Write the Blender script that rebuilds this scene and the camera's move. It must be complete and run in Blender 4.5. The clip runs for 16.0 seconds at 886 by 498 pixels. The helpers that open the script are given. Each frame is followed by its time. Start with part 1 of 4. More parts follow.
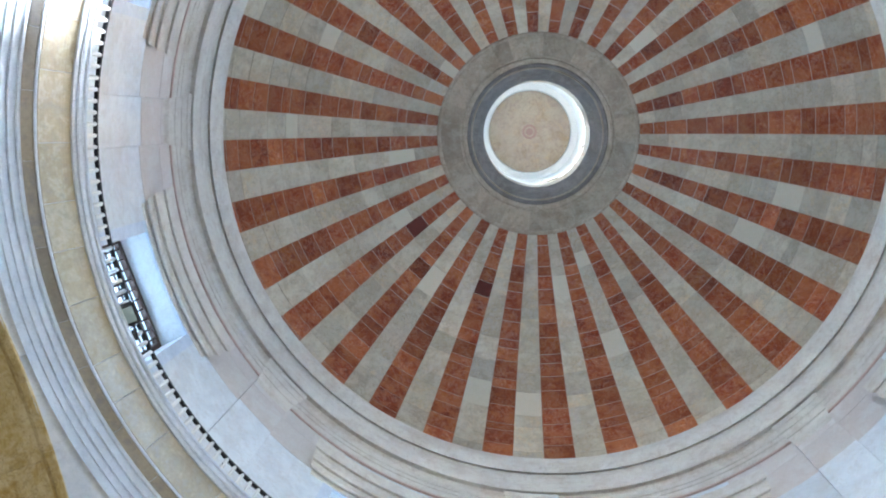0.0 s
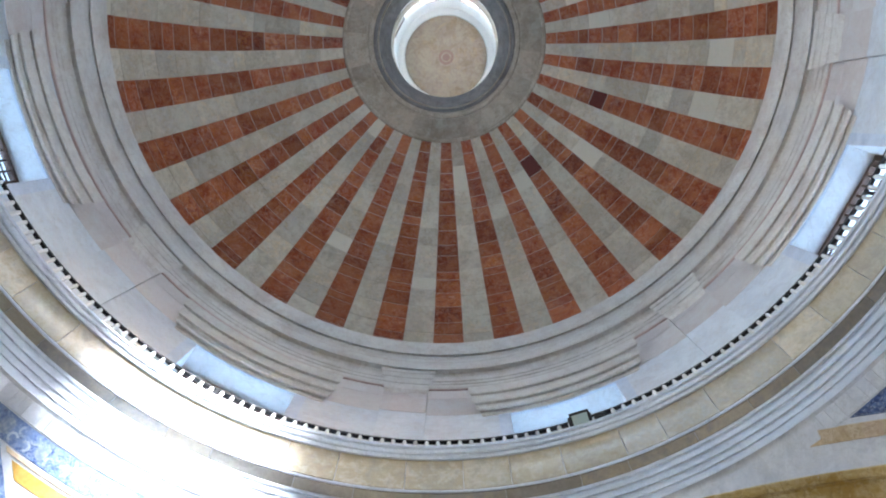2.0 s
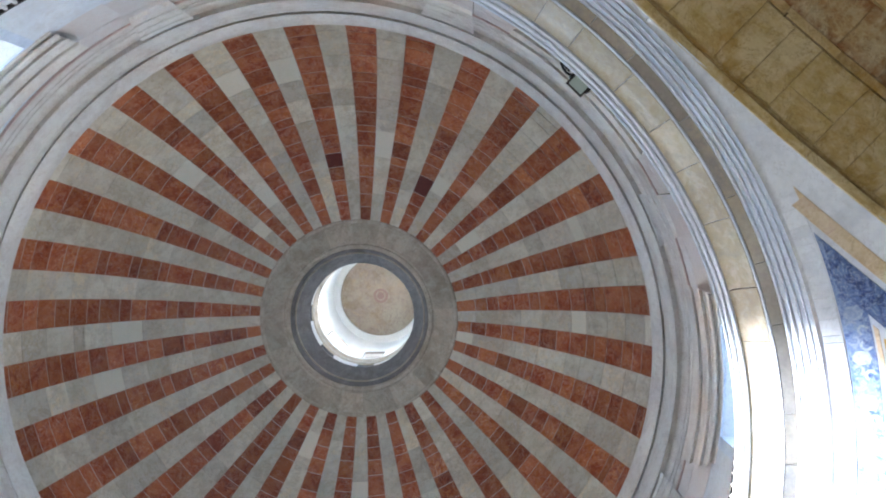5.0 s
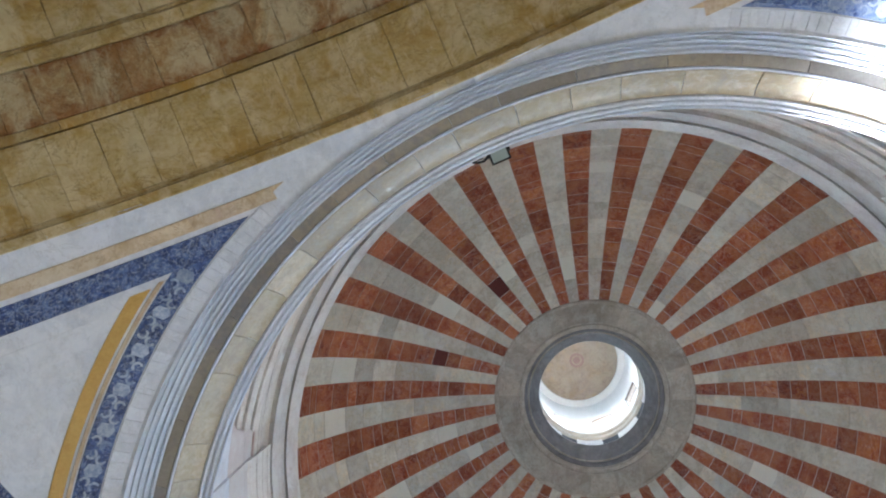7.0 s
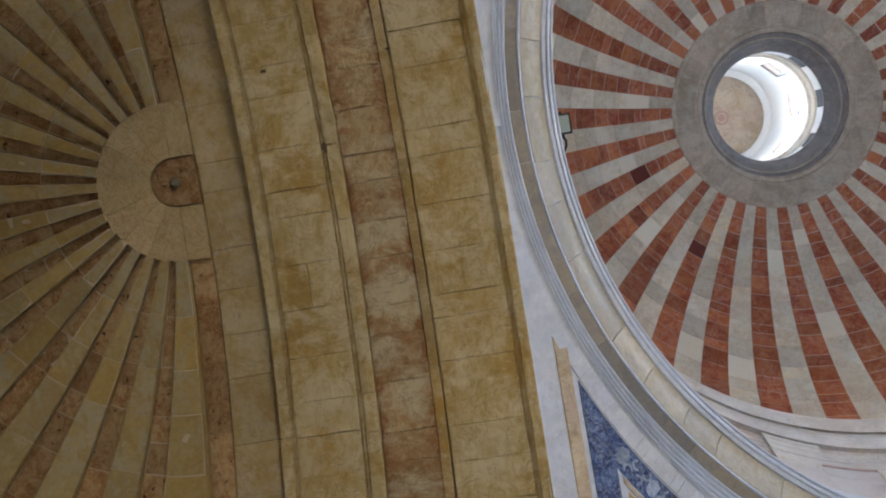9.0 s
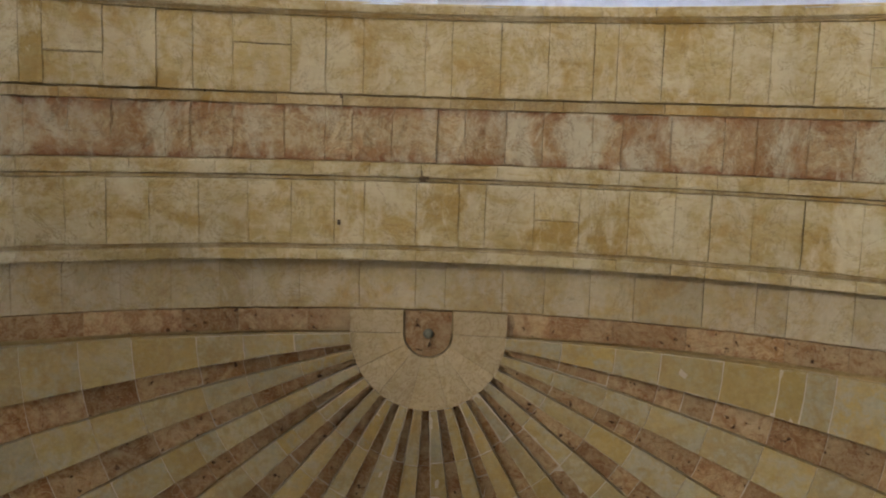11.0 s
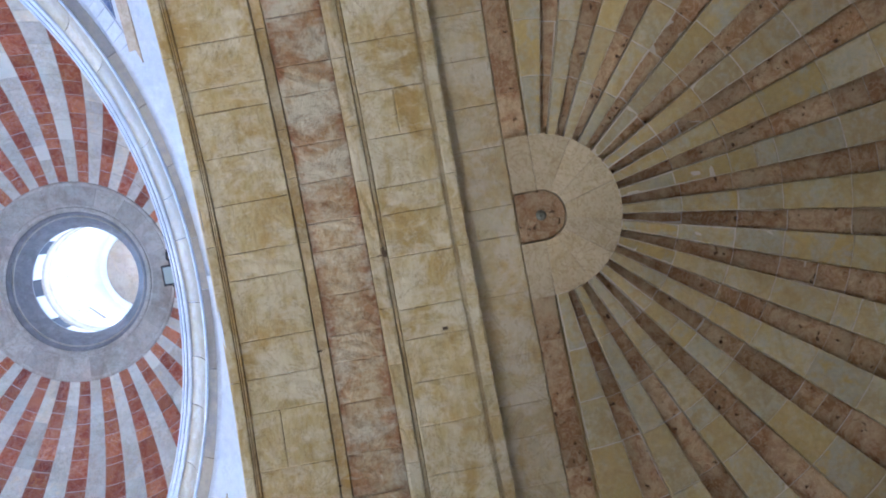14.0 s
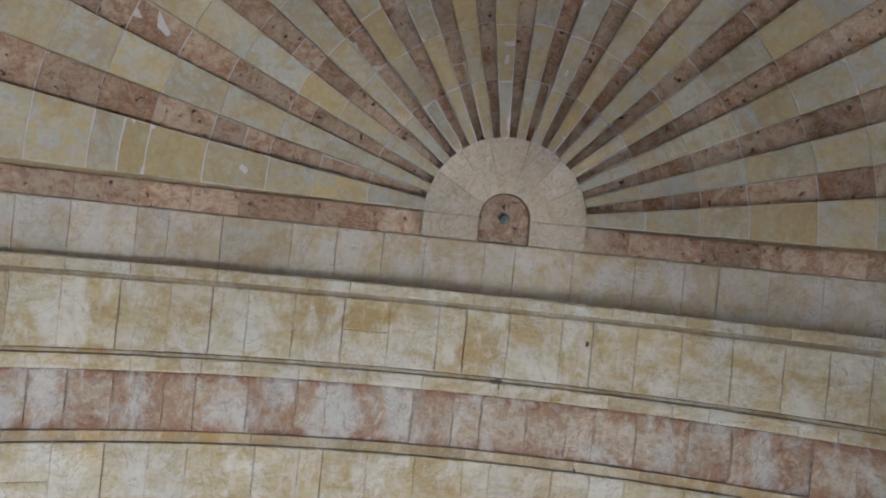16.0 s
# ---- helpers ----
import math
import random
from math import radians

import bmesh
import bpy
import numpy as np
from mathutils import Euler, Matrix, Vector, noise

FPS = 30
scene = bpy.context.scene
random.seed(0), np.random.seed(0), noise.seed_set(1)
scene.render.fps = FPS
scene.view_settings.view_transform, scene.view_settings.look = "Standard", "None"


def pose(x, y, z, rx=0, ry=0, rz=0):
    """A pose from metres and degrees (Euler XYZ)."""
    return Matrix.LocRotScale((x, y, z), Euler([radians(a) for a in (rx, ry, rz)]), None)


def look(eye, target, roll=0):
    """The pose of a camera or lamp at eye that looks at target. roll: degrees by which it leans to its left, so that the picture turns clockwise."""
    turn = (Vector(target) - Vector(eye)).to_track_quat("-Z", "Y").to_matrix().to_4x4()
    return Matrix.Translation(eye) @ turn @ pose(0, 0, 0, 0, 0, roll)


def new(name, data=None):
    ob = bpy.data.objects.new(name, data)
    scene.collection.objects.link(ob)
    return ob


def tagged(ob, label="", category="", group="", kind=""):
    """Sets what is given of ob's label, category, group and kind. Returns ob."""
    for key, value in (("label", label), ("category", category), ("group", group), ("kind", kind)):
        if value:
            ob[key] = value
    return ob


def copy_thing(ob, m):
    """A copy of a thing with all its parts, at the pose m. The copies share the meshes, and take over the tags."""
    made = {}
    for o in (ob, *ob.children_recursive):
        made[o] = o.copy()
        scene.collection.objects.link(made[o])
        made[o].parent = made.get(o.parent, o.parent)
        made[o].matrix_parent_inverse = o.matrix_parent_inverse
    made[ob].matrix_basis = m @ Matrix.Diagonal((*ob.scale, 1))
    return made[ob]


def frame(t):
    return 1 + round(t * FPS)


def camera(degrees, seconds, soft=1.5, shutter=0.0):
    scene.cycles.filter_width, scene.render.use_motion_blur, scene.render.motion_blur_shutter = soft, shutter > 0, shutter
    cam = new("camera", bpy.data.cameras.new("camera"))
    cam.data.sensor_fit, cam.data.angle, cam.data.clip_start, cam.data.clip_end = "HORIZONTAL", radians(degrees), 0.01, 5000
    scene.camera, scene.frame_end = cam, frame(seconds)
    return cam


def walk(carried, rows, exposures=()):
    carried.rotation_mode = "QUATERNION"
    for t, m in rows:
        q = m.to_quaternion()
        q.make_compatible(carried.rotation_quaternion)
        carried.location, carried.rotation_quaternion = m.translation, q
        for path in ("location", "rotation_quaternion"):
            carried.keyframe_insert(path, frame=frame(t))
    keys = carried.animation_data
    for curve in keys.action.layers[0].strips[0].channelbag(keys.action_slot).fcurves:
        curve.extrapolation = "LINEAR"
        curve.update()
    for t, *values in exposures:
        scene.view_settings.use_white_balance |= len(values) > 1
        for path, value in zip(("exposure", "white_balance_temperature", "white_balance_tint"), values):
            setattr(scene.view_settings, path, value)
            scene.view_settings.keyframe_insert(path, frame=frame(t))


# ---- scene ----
cam = camera(50, 16.0, 2.0)
ROWS = [
    (0, pose(-0.681, 0.828, 1.630, 172.30, -3.32, -70.39)),
    (0.5, pose(-0.600, 1.060, 1.619, 171.65, -2.33, -45.42)),
    (1, pose(-0.514, 1.317, 1.606, 171.08, -1.66, -19.25)),
    (1.5, pose(-0.423, 1.619, 1.590, 171.23, -0.62, 2.97)),
    (2, pose(-0.352, 1.951, 1.586, 172.17, -0.64, 17.42)),
    (2.5, pose(-0.289, 2.293, 1.591, 172.76, -0.19, 36.55)),
    (3, pose(-0.214, 2.637, 1.598, 173.69, 0.57, 58.92)),
    (3.5, pose(-0.128, 2.982, 1.616, 174.70, 0.46, 75.37)),
    (4, pose(-0.064, 3.317, 1.628, 175.57, 0.25, 90.25)),
    (4.5, pose(-0.033, 3.640, 1.631, 176.72, -0.31, 112.01)),
    (5, pose(-0.014, 3.957, 1.627, 177.67, -1.28, 135.89)),
    (5.5, pose(0.013, 4.278, 1.621, 178.15, -2.33, 157.17)),
    (6, pose(0.069, 4.609, 1.616, 178.31, -2.96, 171.11)),
    (6.5, pose(0.146, 4.948, 1.613, 178.09, -3.34, -174.37)),
    (7, pose(0.218, 5.275, 1.616, 177.95, -3.98, -157.38)),
    (7.5, pose(0.295, 5.582, 1.623, 177.64, -4.35, -141.65)),
    (8, pose(0.363, 5.886, 1.634, 177.37, -4.29, -127.09)),
    (8.5, pose(0.436, 6.222, 1.618, 176.52, -4.54, -104.12)),
    (9, pose(0.468, 6.567, 1.586, 175.05, -4.70, -80.36)),
    (9.5, pose(0.476, 6.923, 1.538, 173.99, -4.49, -59.08)),
    (10, pose(0.462, 7.294, 1.483, 172.56, -3.74, -35.05)),
    (10.5, pose(0.441, 7.647, 1.449, 172.07, -2.88, -19.26)),
    (11, pose(0.407, 7.961, 1.451, 172.16, -1.72, -1.73)),
    (11.5, pose(0.368, 8.229, 1.475, 172.78, -0.60, 16.01)),
    (12, pose(0.331, 8.446, 1.510, 173.73, 0.28, 32.43)),
    (12.5, pose(0.300, 8.608, 1.543, 174.70, 0.87, 45.98)),
    (13, pose(0.276, 8.740, 1.570, 176.07, 1.60, 65.32)),
    (13.5, pose(0.289, 8.884, 1.595, 176.66, 1.72, 83.26)),
    (14, pose(0.316, 9.070, 1.616, 177.52, 1.53, 100.24)),
    (14.5, pose(0.365, 9.273, 1.632, 178.47, 1.20, 115.98)),
    (15, pose(0.424, 9.514, 1.637, 178.70, 1.00, 133.98)),
    (15.5, pose(0.477, 9.757, 1.628, 179.53, 0.58, 153.89)),
    (16, pose(0.529, 10.000, 1.616, 179.95, -0.55, 174.17)),
]
EXPOSURES = [(0, 3.36, 5750, 9), (1, 3.32, 5750, 9), (2.5, 3.02, 5900, 14), (3.5, 3.08, 5900, 15), (6, 3.1, 5850, 12), (7, 3.1, 5900, 13), (8, 3.08, 6100, 16), (9, 3.1, 6080, 18), (10.2, 3.46, 5950, 19), (12.3, 4.06, 5200, 18), (13, 4.1, 4800, 20), (15, 4.12, 4650, 22), (16, 4.28, 4400, 24)]
WINDOW_W, LANTERN_W, FILL_W = 22.5, 2.9, 46.0

walk(cam, ROWS, EXPOSURES)

# ---- world, sun and large lights ----
world = bpy.data.worlds.new("sky")
scene.world = world
world.use_nodes = True
sky = world.node_tree.nodes.new("ShaderNodeTexSky")
sky.sky_type = "NISHITA"
sky.sun_disc = False
sky.sun_elevation = radians(12.4)
sky.sun_rotation = radians(137)
back = world.node_tree.nodes["Background"]
back.inputs["Strength"].default_value = 0.15
world.node_tree.links.new(sky.outputs["Color"], back.inputs["Color"])

sun = new("sun", bpy.data.lights.new("sun", "SUN"))
sun.data.energy = 10.0
sun.data.angle = radians(6.0)
sun.data.color = (1.0, 0.96, 0.9)
sun.matrix_world = look((5.0, -5.0, 15.2), (-4.62, 4.6, 12.3))


def area_lamp(name, eye, target, sx, sy, watts, color):
    lamp = new(name, bpy.data.lights.new(name, "AREA"))
    lamp.data.shape = "RECTANGLE"
    lamp.data.size, lamp.data.size_y = sx, sy
    lamp.data.energy = watts
    lamp.data.color = color
    lamp.matrix_world = look(eye, target)
    return lamp


# ---- dimensions ----
DOME_R, DOME_Z = 7.667, 19.15       # inner radius and centre of the dome, which springs behind the ledge
OCULUS = 2.58                       # outer radius of the stone ring round the oculus
DRUM_R = 6.95                       # drum wall
ARCH_Y, ARCH_Z, ARCH_R = 6.77, 3.17, 8.64
SAIL_R = math.hypot(8.62, 6.77)     # sphere of the pendentives
APSE_Y, APSE_R = 10.37, 8.74
WALL_TOP = 8.6                      # springing of the segmental arches
SKY_BLUE = (0.52, 0.755, 1.0)

for k in range(8):
    a = radians(90 + 45 * k)
    c, s = math.cos(a), math.sin(a)
    area_lamp("window_daylight", (8.1 * c, 8.1 * s, 15.1), (0, 0, 16.8), 1.8, 3.3, WINDOW_W, SKY_BLUE)
for k in range(8):
    a = radians(45 * k)
    c, s = math.cos(a), math.sin(a)
    area_lamp("lantern_daylight", (1.77 * c, 1.77 * s, 30.15), (0, 0, 29.5), 0.7, 1.38, LANTERN_W, SKY_BLUE)
# warm fill lamps added low in three arms, where no source is known
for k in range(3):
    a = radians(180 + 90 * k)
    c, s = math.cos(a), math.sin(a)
    area_lamp("arm_fill", (17.0 * c, 17.0 * s, 2.1), (0, 0, 2.1), 2.6, 4.0, FILL_W * (3.0, 0.25, 0.15)[k], (1.0, 0.88, 0.67))


# ---- materials ----
def stone(name, colors, stain=None, scale=1.0, rough=0.55, bump=0.15, vary=0.25, hue=0.0, vein=None, vein_amount=0.5, pits=0.0, grain=14.0, spread=0.5, stretch=(1, 1, 1), blotch=None, warp=0.3, rvar=0.08, spec=0.25, scratch=None, edge=None, weather=None):
    """Stone whose colour wanders between the given colours, block by block and within a block."""
    mat = bpy.data.materials.new(name)
    mat.use_nodes = True
    nt = mat.node_tree
    node, link = nt.nodes.new, nt.links.new
    bsdf = nt.nodes["Principled BSDF"]
    coord, info = node("ShaderNodeTexCoord"), node("ShaderNodeObjectInfo")
    shift = node("ShaderNodeVectorMath")
    shift.operation = "SCALE"
    link(info.outputs["Random"], shift.inputs["Scale"])
    shift.inputs[0].default_value = (37.0, 53.0, 71.0)
    mapped = node("ShaderNodeMapping")
    mapped.inputs["Scale"].default_value = stretch
    link(coord.outputs["Object"], mapped.inputs["Vector"])
    place = node("ShaderNodeVectorMath")
    place.operation = "ADD"
    link(mapped.outputs[0], place.inputs[0])
    link(shift.outputs[0], place.inputs[1])

    def noise_tex(size, detail, distortion=0.0, roughness=0.6):
        n = node("ShaderNodeTexNoise")
        n.inputs["Scale"].default_value = size
        n.inputs["Detail"].default_value = detail
        n.inputs["Roughness"].default_value = roughness
        n.inputs["Distortion"].default_value = distortion
        link(place.outputs[0], n.inputs["Vector"])
        return n

    def mix(fac, a, b, mode="MIX"):
        m = node("ShaderNodeMix")
        m.data_type, m.blend_type = "RGBA", mode
        for value, socket in ((fac, m.inputs[0]), (a, m.inputs[6]), (b, m.inputs[7])):
            if isinstance(value, (int, float)):
                socket.default_value = value
            elif isinstance(value, tuple):
                socket.default_value = (*value, 1)
            else:
                link(value, socket)
        return m.outputs[2]

    def ramp(source, lo, hi):
        r = node("ShaderNodeMapRange")
        r.inputs["From Min"].default_value, r.inputs["From Max"].default_value = lo, hi
        link(source, r.inputs["Value"])
        return r.outputs[0]

    large = noise_tex(1.3 * scale, 4, 0.4)
    cloud = noise_tex(4.5 * scale, 9, warp, 0.68)
    fine = noise_tex(grain * scale, 8, 0.2, 0.7)
    # the block's own colour
    pick = node("ShaderNodeValToRGB")
    pick.color_ramp.interpolation = "LINEAR"
    els = pick.color_ramp.elements
    while len(els) < len(colors):
        els.new(0.5)
    for i, c in enumerate(colors):
        els[i].position = i / max(1, len(colors) - 1)
        els[i].color = (*c, 1)
    blend = node("ShaderNodeMath")
    blend.operation = "ADD"
    link(info.outputs["Random"], blend.inputs[0])
    wander = node("ShaderNodeMapRange")
    wander.inputs["From Min"].default_value, wander.inputs["From Max"].default_value = 0.3, 0.7
    wander.inputs["To Min"].default_value, wander.inputs["To Max"].default_value = -spread, spread
    link(cloud.outputs["Fac"], wander.inputs["Value"])
    link(wander.outputs[0], blend.inputs[1])
    link(blend.outputs[0], pick.inputs["Fac"])
    color = pick.outputs["Color"]
    if stain:
        color = mix(ramp(large.outputs["Fac"], 0.5, 0.68), color, stain)
    if blotch:
        patch = noise_tex(2.6 * scale, 10, 0.6, 0.72)
        color = mix(ramp(patch.outputs["Fac"], 0.50, 0.66), color, blotch)
    if vein:
        veins = noise_tex(3.0 * scale, 5, 2.5)
        d = node("ShaderNodeMath")
        d.operation = "SUBTRACT"
        link(veins.outputs["Fac"], d.inputs[0])
        d.inputs[1].default_value = 0.5
        ab = node("ShaderNodeMath")
        ab.operation = "ABSOLUTE"
        link(d.outputs[0], ab.inputs[0])
        f = node("ShaderNodeMapRange")
        f.inputs["From Min"].default_value, f.inputs["From Max"].default_value = 0.0, 0.035
        f.inputs["To Min"].default_value, f.inputs["To Max"].default_value = vein_amount, 0.0
        link(ab.outputs[0], f.inputs["Value"])
        color = mix(f.outputs[0], color, vein)
    if scratch:
        # short pale scratches and crusts, dense in some patches
        thin = noise_tex(8.0 * scale, 7, 1.2, 0.7)
        dense = noise_tex(2.2 * scale, 3, 0.3)
        both = node("ShaderNodeMath")
        both.operation = "MULTIPLY"
        link(ramp(thin.outputs["Fac"], 0.50, 0.76), both.inputs[0])
        link(ramp(dense.outputs["Fac"], 0.36, 0.66), both.inputs[1])
        color = mix(both.outputs[0], color, scratch)
    if edge:
        # mineral crust along both borders of a band of stones
        middle, half, wide, tone = edge
        axes = node("ShaderNodeSeparateXYZ")
        link(coord.outputs["Object"], axes.inputs[0])
        off = node("ShaderNodeMath")
        off.operation = "SUBTRACT"
        link(axes.outputs["Y"], off.inputs[0])
        off.inputs[1].default_value = middle
        away = node("ShaderNodeMath")
        away.operation = "ABSOLUTE"
        link(off.outputs[0], away.inputs[0])
        ragged = node("ShaderNodeMath")
        ragged.operation = "MULTIPLY_ADD"
        link(cloud.outputs["Fac"], ragged.inputs[0])
        ragged.inputs[1].default_value = 0.45
        link(away.outputs[0], ragged.inputs[2])
        color = mix(ramp(ragged.outputs[0], half - wide + 0.225, half + 0.225), color, tone)
    if weather:
        # mineral bloom, rust-yellow seepage and fine cracks that run on from block to block
        pale, rust, dark = weather

        def running(size, detail, distortion, squeeze):
            m = node("ShaderNodeMapping")
            m.inputs["Scale"].default_value = squeeze
            link(coord.outputs["Object"], m.inputs["Vector"])
            n = node("ShaderNodeTexNoise")
            n.inputs["Scale"].default_value, n.inputs["Detail"].default_value = size, detail
            n.inputs["Roughness"].default_value, n.inputs["Distortion"].default_value = 0.68, distortion
            link(m.outputs[0], n.inputs["Vector"])
            return n.outputs["Fac"]

        def soft(value, lo, hi, most):
            r = node("ShaderNodeMapRange")
            r.inputs["From Min"].default_value, r.inputs["From Max"].default_value = lo, hi
            r.inputs["To Max"].default_value = most
            link(value, r.inputs["Value"])
            return r.outputs[0]
        color = mix(soft(running(1.5, 10, 0.35, (1.0, 1.3, 1.0)), 0.48, 0.62, 0.8), color, rust)
        color = mix(soft(running(2.1, 10, 0.3, (1.2, 0.8, 1.0)), 0.47, 0.60, 0.85), color, pale)
        color = mix(soft(running(3.4, 9, 1.6, (0.7, 1.5, 1.0)), 0.56, 0.68, 0.55), color, rust)
        color = mix(soft(running(5.2, 9, 1.2, (1.4, 0.7, 1.0)), 0.57, 0.66, 0.6), color, pale)
        crack = node("ShaderNodeMath")
        crack.operation = "PINGPONG"
        crack.inputs[1].default_value = 0.5
        link(running(1.7, 7, 1.8, (1.0, 0.8, 1.0)), crack.inputs[0])
        color = mix(soft(crack.outputs[0], 0.488, 0.4985, 0.55), color, dark)
    color = mix(0.55, color, mix(ramp(fine.outputs["Fac"], 0.3, 0.7), (0.42, 0.42, 0.42), (0.62, 0.62, 0.62)), "OVERLAY")
    hsv = node("ShaderNodeHueSaturation")
    v = node("ShaderNodeMapRange")
    v.inputs["To Min"].default_value, v.inputs["To Max"].default_value = 1 - vary, 1 + vary
    scramble = node("ShaderNodeMath")
    scramble.operation = "FRACT"
    times = node("ShaderNodeMath")
    times.operation = "MULTIPLY"
    times.inputs[1].default_value = 17.31
    link(info.outputs["Random"], times.inputs[0])
    link(times.outputs[0], scramble.inputs[0])
    link(scramble.outputs[0], v.inputs["Value"])
    link(v.outputs[0], hsv.inputs["Value"])
    link(color, hsv.inputs["Color"])
    color = hsv.outputs["Color"]
    height = fine.outputs["Fac"]
    if pits:
        vor = node("ShaderNodeTexNoise")
        vor.inputs["Scale"].default_value = 9.0 * scale
        vor.inputs["Detail"].default_value = 3
        link(place.outputs[0], vor.inputs["Vector"])
        hole = ramp(vor.outputs["Fac"], 0.66, 0.72)
        color = mix(hole, color, (0.09, 0.05, 0.03))
        sub = node("ShaderNodeMath")
        sub.operation = "MULTIPLY_ADD"
        link(hole, sub.inputs[0])
        sub.inputs[1].default_value = -pits
        link(fine.outputs["Fac"], sub.inputs[2])
        height = sub.outputs[0]
    link(color, bsdf.inputs["Base Color"])
    rr = node("ShaderNodeMapRange")
    rr.inputs["To Min"].default_value, rr.inputs["To Max"].default_value = rough - rvar, rough + rvar
    link(fine.outputs["Fac"], rr.inputs["Value"])
    link(rr.outputs[0], bsdf.inputs["Roughness"])
    bsdf.inputs["Specular IOR Level"].default_value = spec
    b = node("ShaderNodeBump")
    b.inputs["Strength"].default_value = bump
    b.inputs["Distance"].default_value = 0.03
    link(height, b.inputs["Height"])
    link(b.outputs[0], bsdf.inputs["Normal"])
    return mat


def plain(name, color, rough=0.5, metal=0.0, emit=0.0):
    mat = bpy.data.materials.new(name)
    mat.use_nodes = True
    b = mat.node_tree.nodes["Principled BSDF"]
    b.inputs["Base Color"].default_value = (*color, 1)
    b.inputs["Roughness"].default_value = rough
    b.inputs["Metallic"].default_value = metal
    return mat


RED = stone("red_marble", [(0.173, 0.026, 0.0108), (0.306, 0.055, 0.0144), (0.367, 0.082, 0.018), (0.255, 0.04, 0.0144), (0.469, 0.155, 0.036), (0.337, 0.065, 0.0162), (0.408, 0.115, 0.027)], scale=0.95, rough=0.5, vary=0.22, vein=(0.632, 0.42, 0.306), vein_amount=0.4, spread=0.26, bump=0.05, blotch=(0.398, 0.12, 0.0405), scratch=(0.653, 0.43, 0.324), warp=1.0, weather=((0.42, 0.14, 0.055), (0.25, 0.046, 0.016), (0.50, 0.30, 0.22)))
GREY = stone("grey_white_marble", [(0.474, 0.403, 0.309), (0.66, 0.553, 0.406), (0.587, 0.524, 0.441), (0.711, 0.567, 0.362), (0.69, 0.616, 0.511), (0.567, 0.461, 0.309), (0.618, 0.562, 0.494)], scale=1.2, rough=0.5, vary=0.13, vein=(0.412, 0.35, 0.274), vein_amount=0.5, spread=0.22, bump=0.05, blotch=(0.505, 0.431, 0.327), scratch=(0.741, 0.65, 0.52), weather=((0.67, 0.61, 0.49), (0.53, 0.46, 0.335), (0.38, 0.325, 0.24)))
PALE = stone("bright_cream_marble", [(0.72, 0.66, 0.52), (0.78, 0.70, 0.56)], scale=1.5, rough=0.4, vary=0.05, bump=0.05)
DARKRED = stone("dark_red_marble", [(0.14, 0.028, 0.018), (0.19, 0.038, 0.022)], scale=1.5, rough=0.4, vary=0.1, bump=0.05)
MORTAR = stone("pale_mortar", [(0.54, 0.42, 0.35), (0.60, 0.48, 0.42)], scale=2, rough=0.8, vary=0.03)
DARK_MORTAR = stone("brown_joint", [(0.36, 0.27, 0.12), (0.46, 0.36, 0.18)], scale=2, rough=0.9, vary=0.03)
OCU = stone("oculus_stone", [(0.385, 0.319, 0.242), (0.492, 0.407, 0.307), (0.536, 0.442, 0.329)], stain=(0.375, 0.294, 0.216), scale=1.3, rough=0.55, vary=0.14, spread=0.45, scratch=(0.557, 0.47, 0.363), weather=((0.50, 0.445, 0.35), (0.33, 0.265, 0.185), (0.21, 0.165, 0.12)))
WHITE = stone("white_marble", [(0.541, 0.609, 0.714), (0.613, 0.673, 0.766)], stain=(0.484, 0.544, 0.635), scale=0.9, rough=0.30, vary=0.05, vein=(0.427, 0.475, 0.557), vein_amount=0.3, bump=0.006, rvar=0.03, spec=0.4, blotch=(0.47, 0.535, 0.64), weather=((0.63, 0.69, 0.785), (0.52, 0.575, 0.66), (0.40, 0.44, 0.51)))
SLAB = stone("white_wall_slab", [(0.63, 0.665, 0.712), (0.693, 0.73, 0.768)], stain=(0.588, 0.61, 0.644), scale=0.8, rough=0.55, vary=0.05, vein=(0.525, 0.545, 0.588), vein_amount=0.2, bump=0.01, rvar=0.03, weather=((0.71, 0.745, 0.78), (0.61, 0.615, 0.625), (0.50, 0.47, 0.45)))
CREAM = stone("cream_limestone", [(0.618, 0.583, 0.523), (0.69, 0.644, 0.583), (0.649, 0.599, 0.543)], stain=(0.567, 0.507, 0.454), scale=1.0, rough=0.5, vary=0.06, bump=0.1, weather=((0.70, 0.655, 0.575), (0.575, 0.495, 0.42), (0.43, 0.34, 0.27)))
ROSE = stone("rose_limestone", [(0.58, 0.51, 0.475), (0.63, 0.57, 0.53)], stain=(0.63, 0.60, 0.57), scale=1.4, rough=0.5, vary=0.06)
ROSEFILLET = stone("rosy_fillet_stone", [(0.50, 0.36, 0.31), (0.56, 0.42, 0.36)], scale=1.4, rough=0.55, vary=0.06)
RINGTAN = stone("tan_cornice_marble", [(0.421, 0.377, 0.274), (0.478, 0.447, 0.365), (0.402, 0.372, 0.301), (0.392, 0.391, 0.365), (0.526, 0.495, 0.41), (0.44, 0.386, 0.283)], scale=1.3, rough=0.22, vary=0.12, bump=0.015, spread=0.3, spec=0.45, blotch=(0.383, 0.358, 0.301))
RINGGREY = stone("grey_cornice_marble", [(0.297, 0.281, 0.258), (0.348, 0.328, 0.291), (0.383, 0.349, 0.287), (0.281, 0.277, 0.275)], scale=1.5, rough=0.22, vary=0.10, bump=0.015, spread=0.25, spec=0.4)
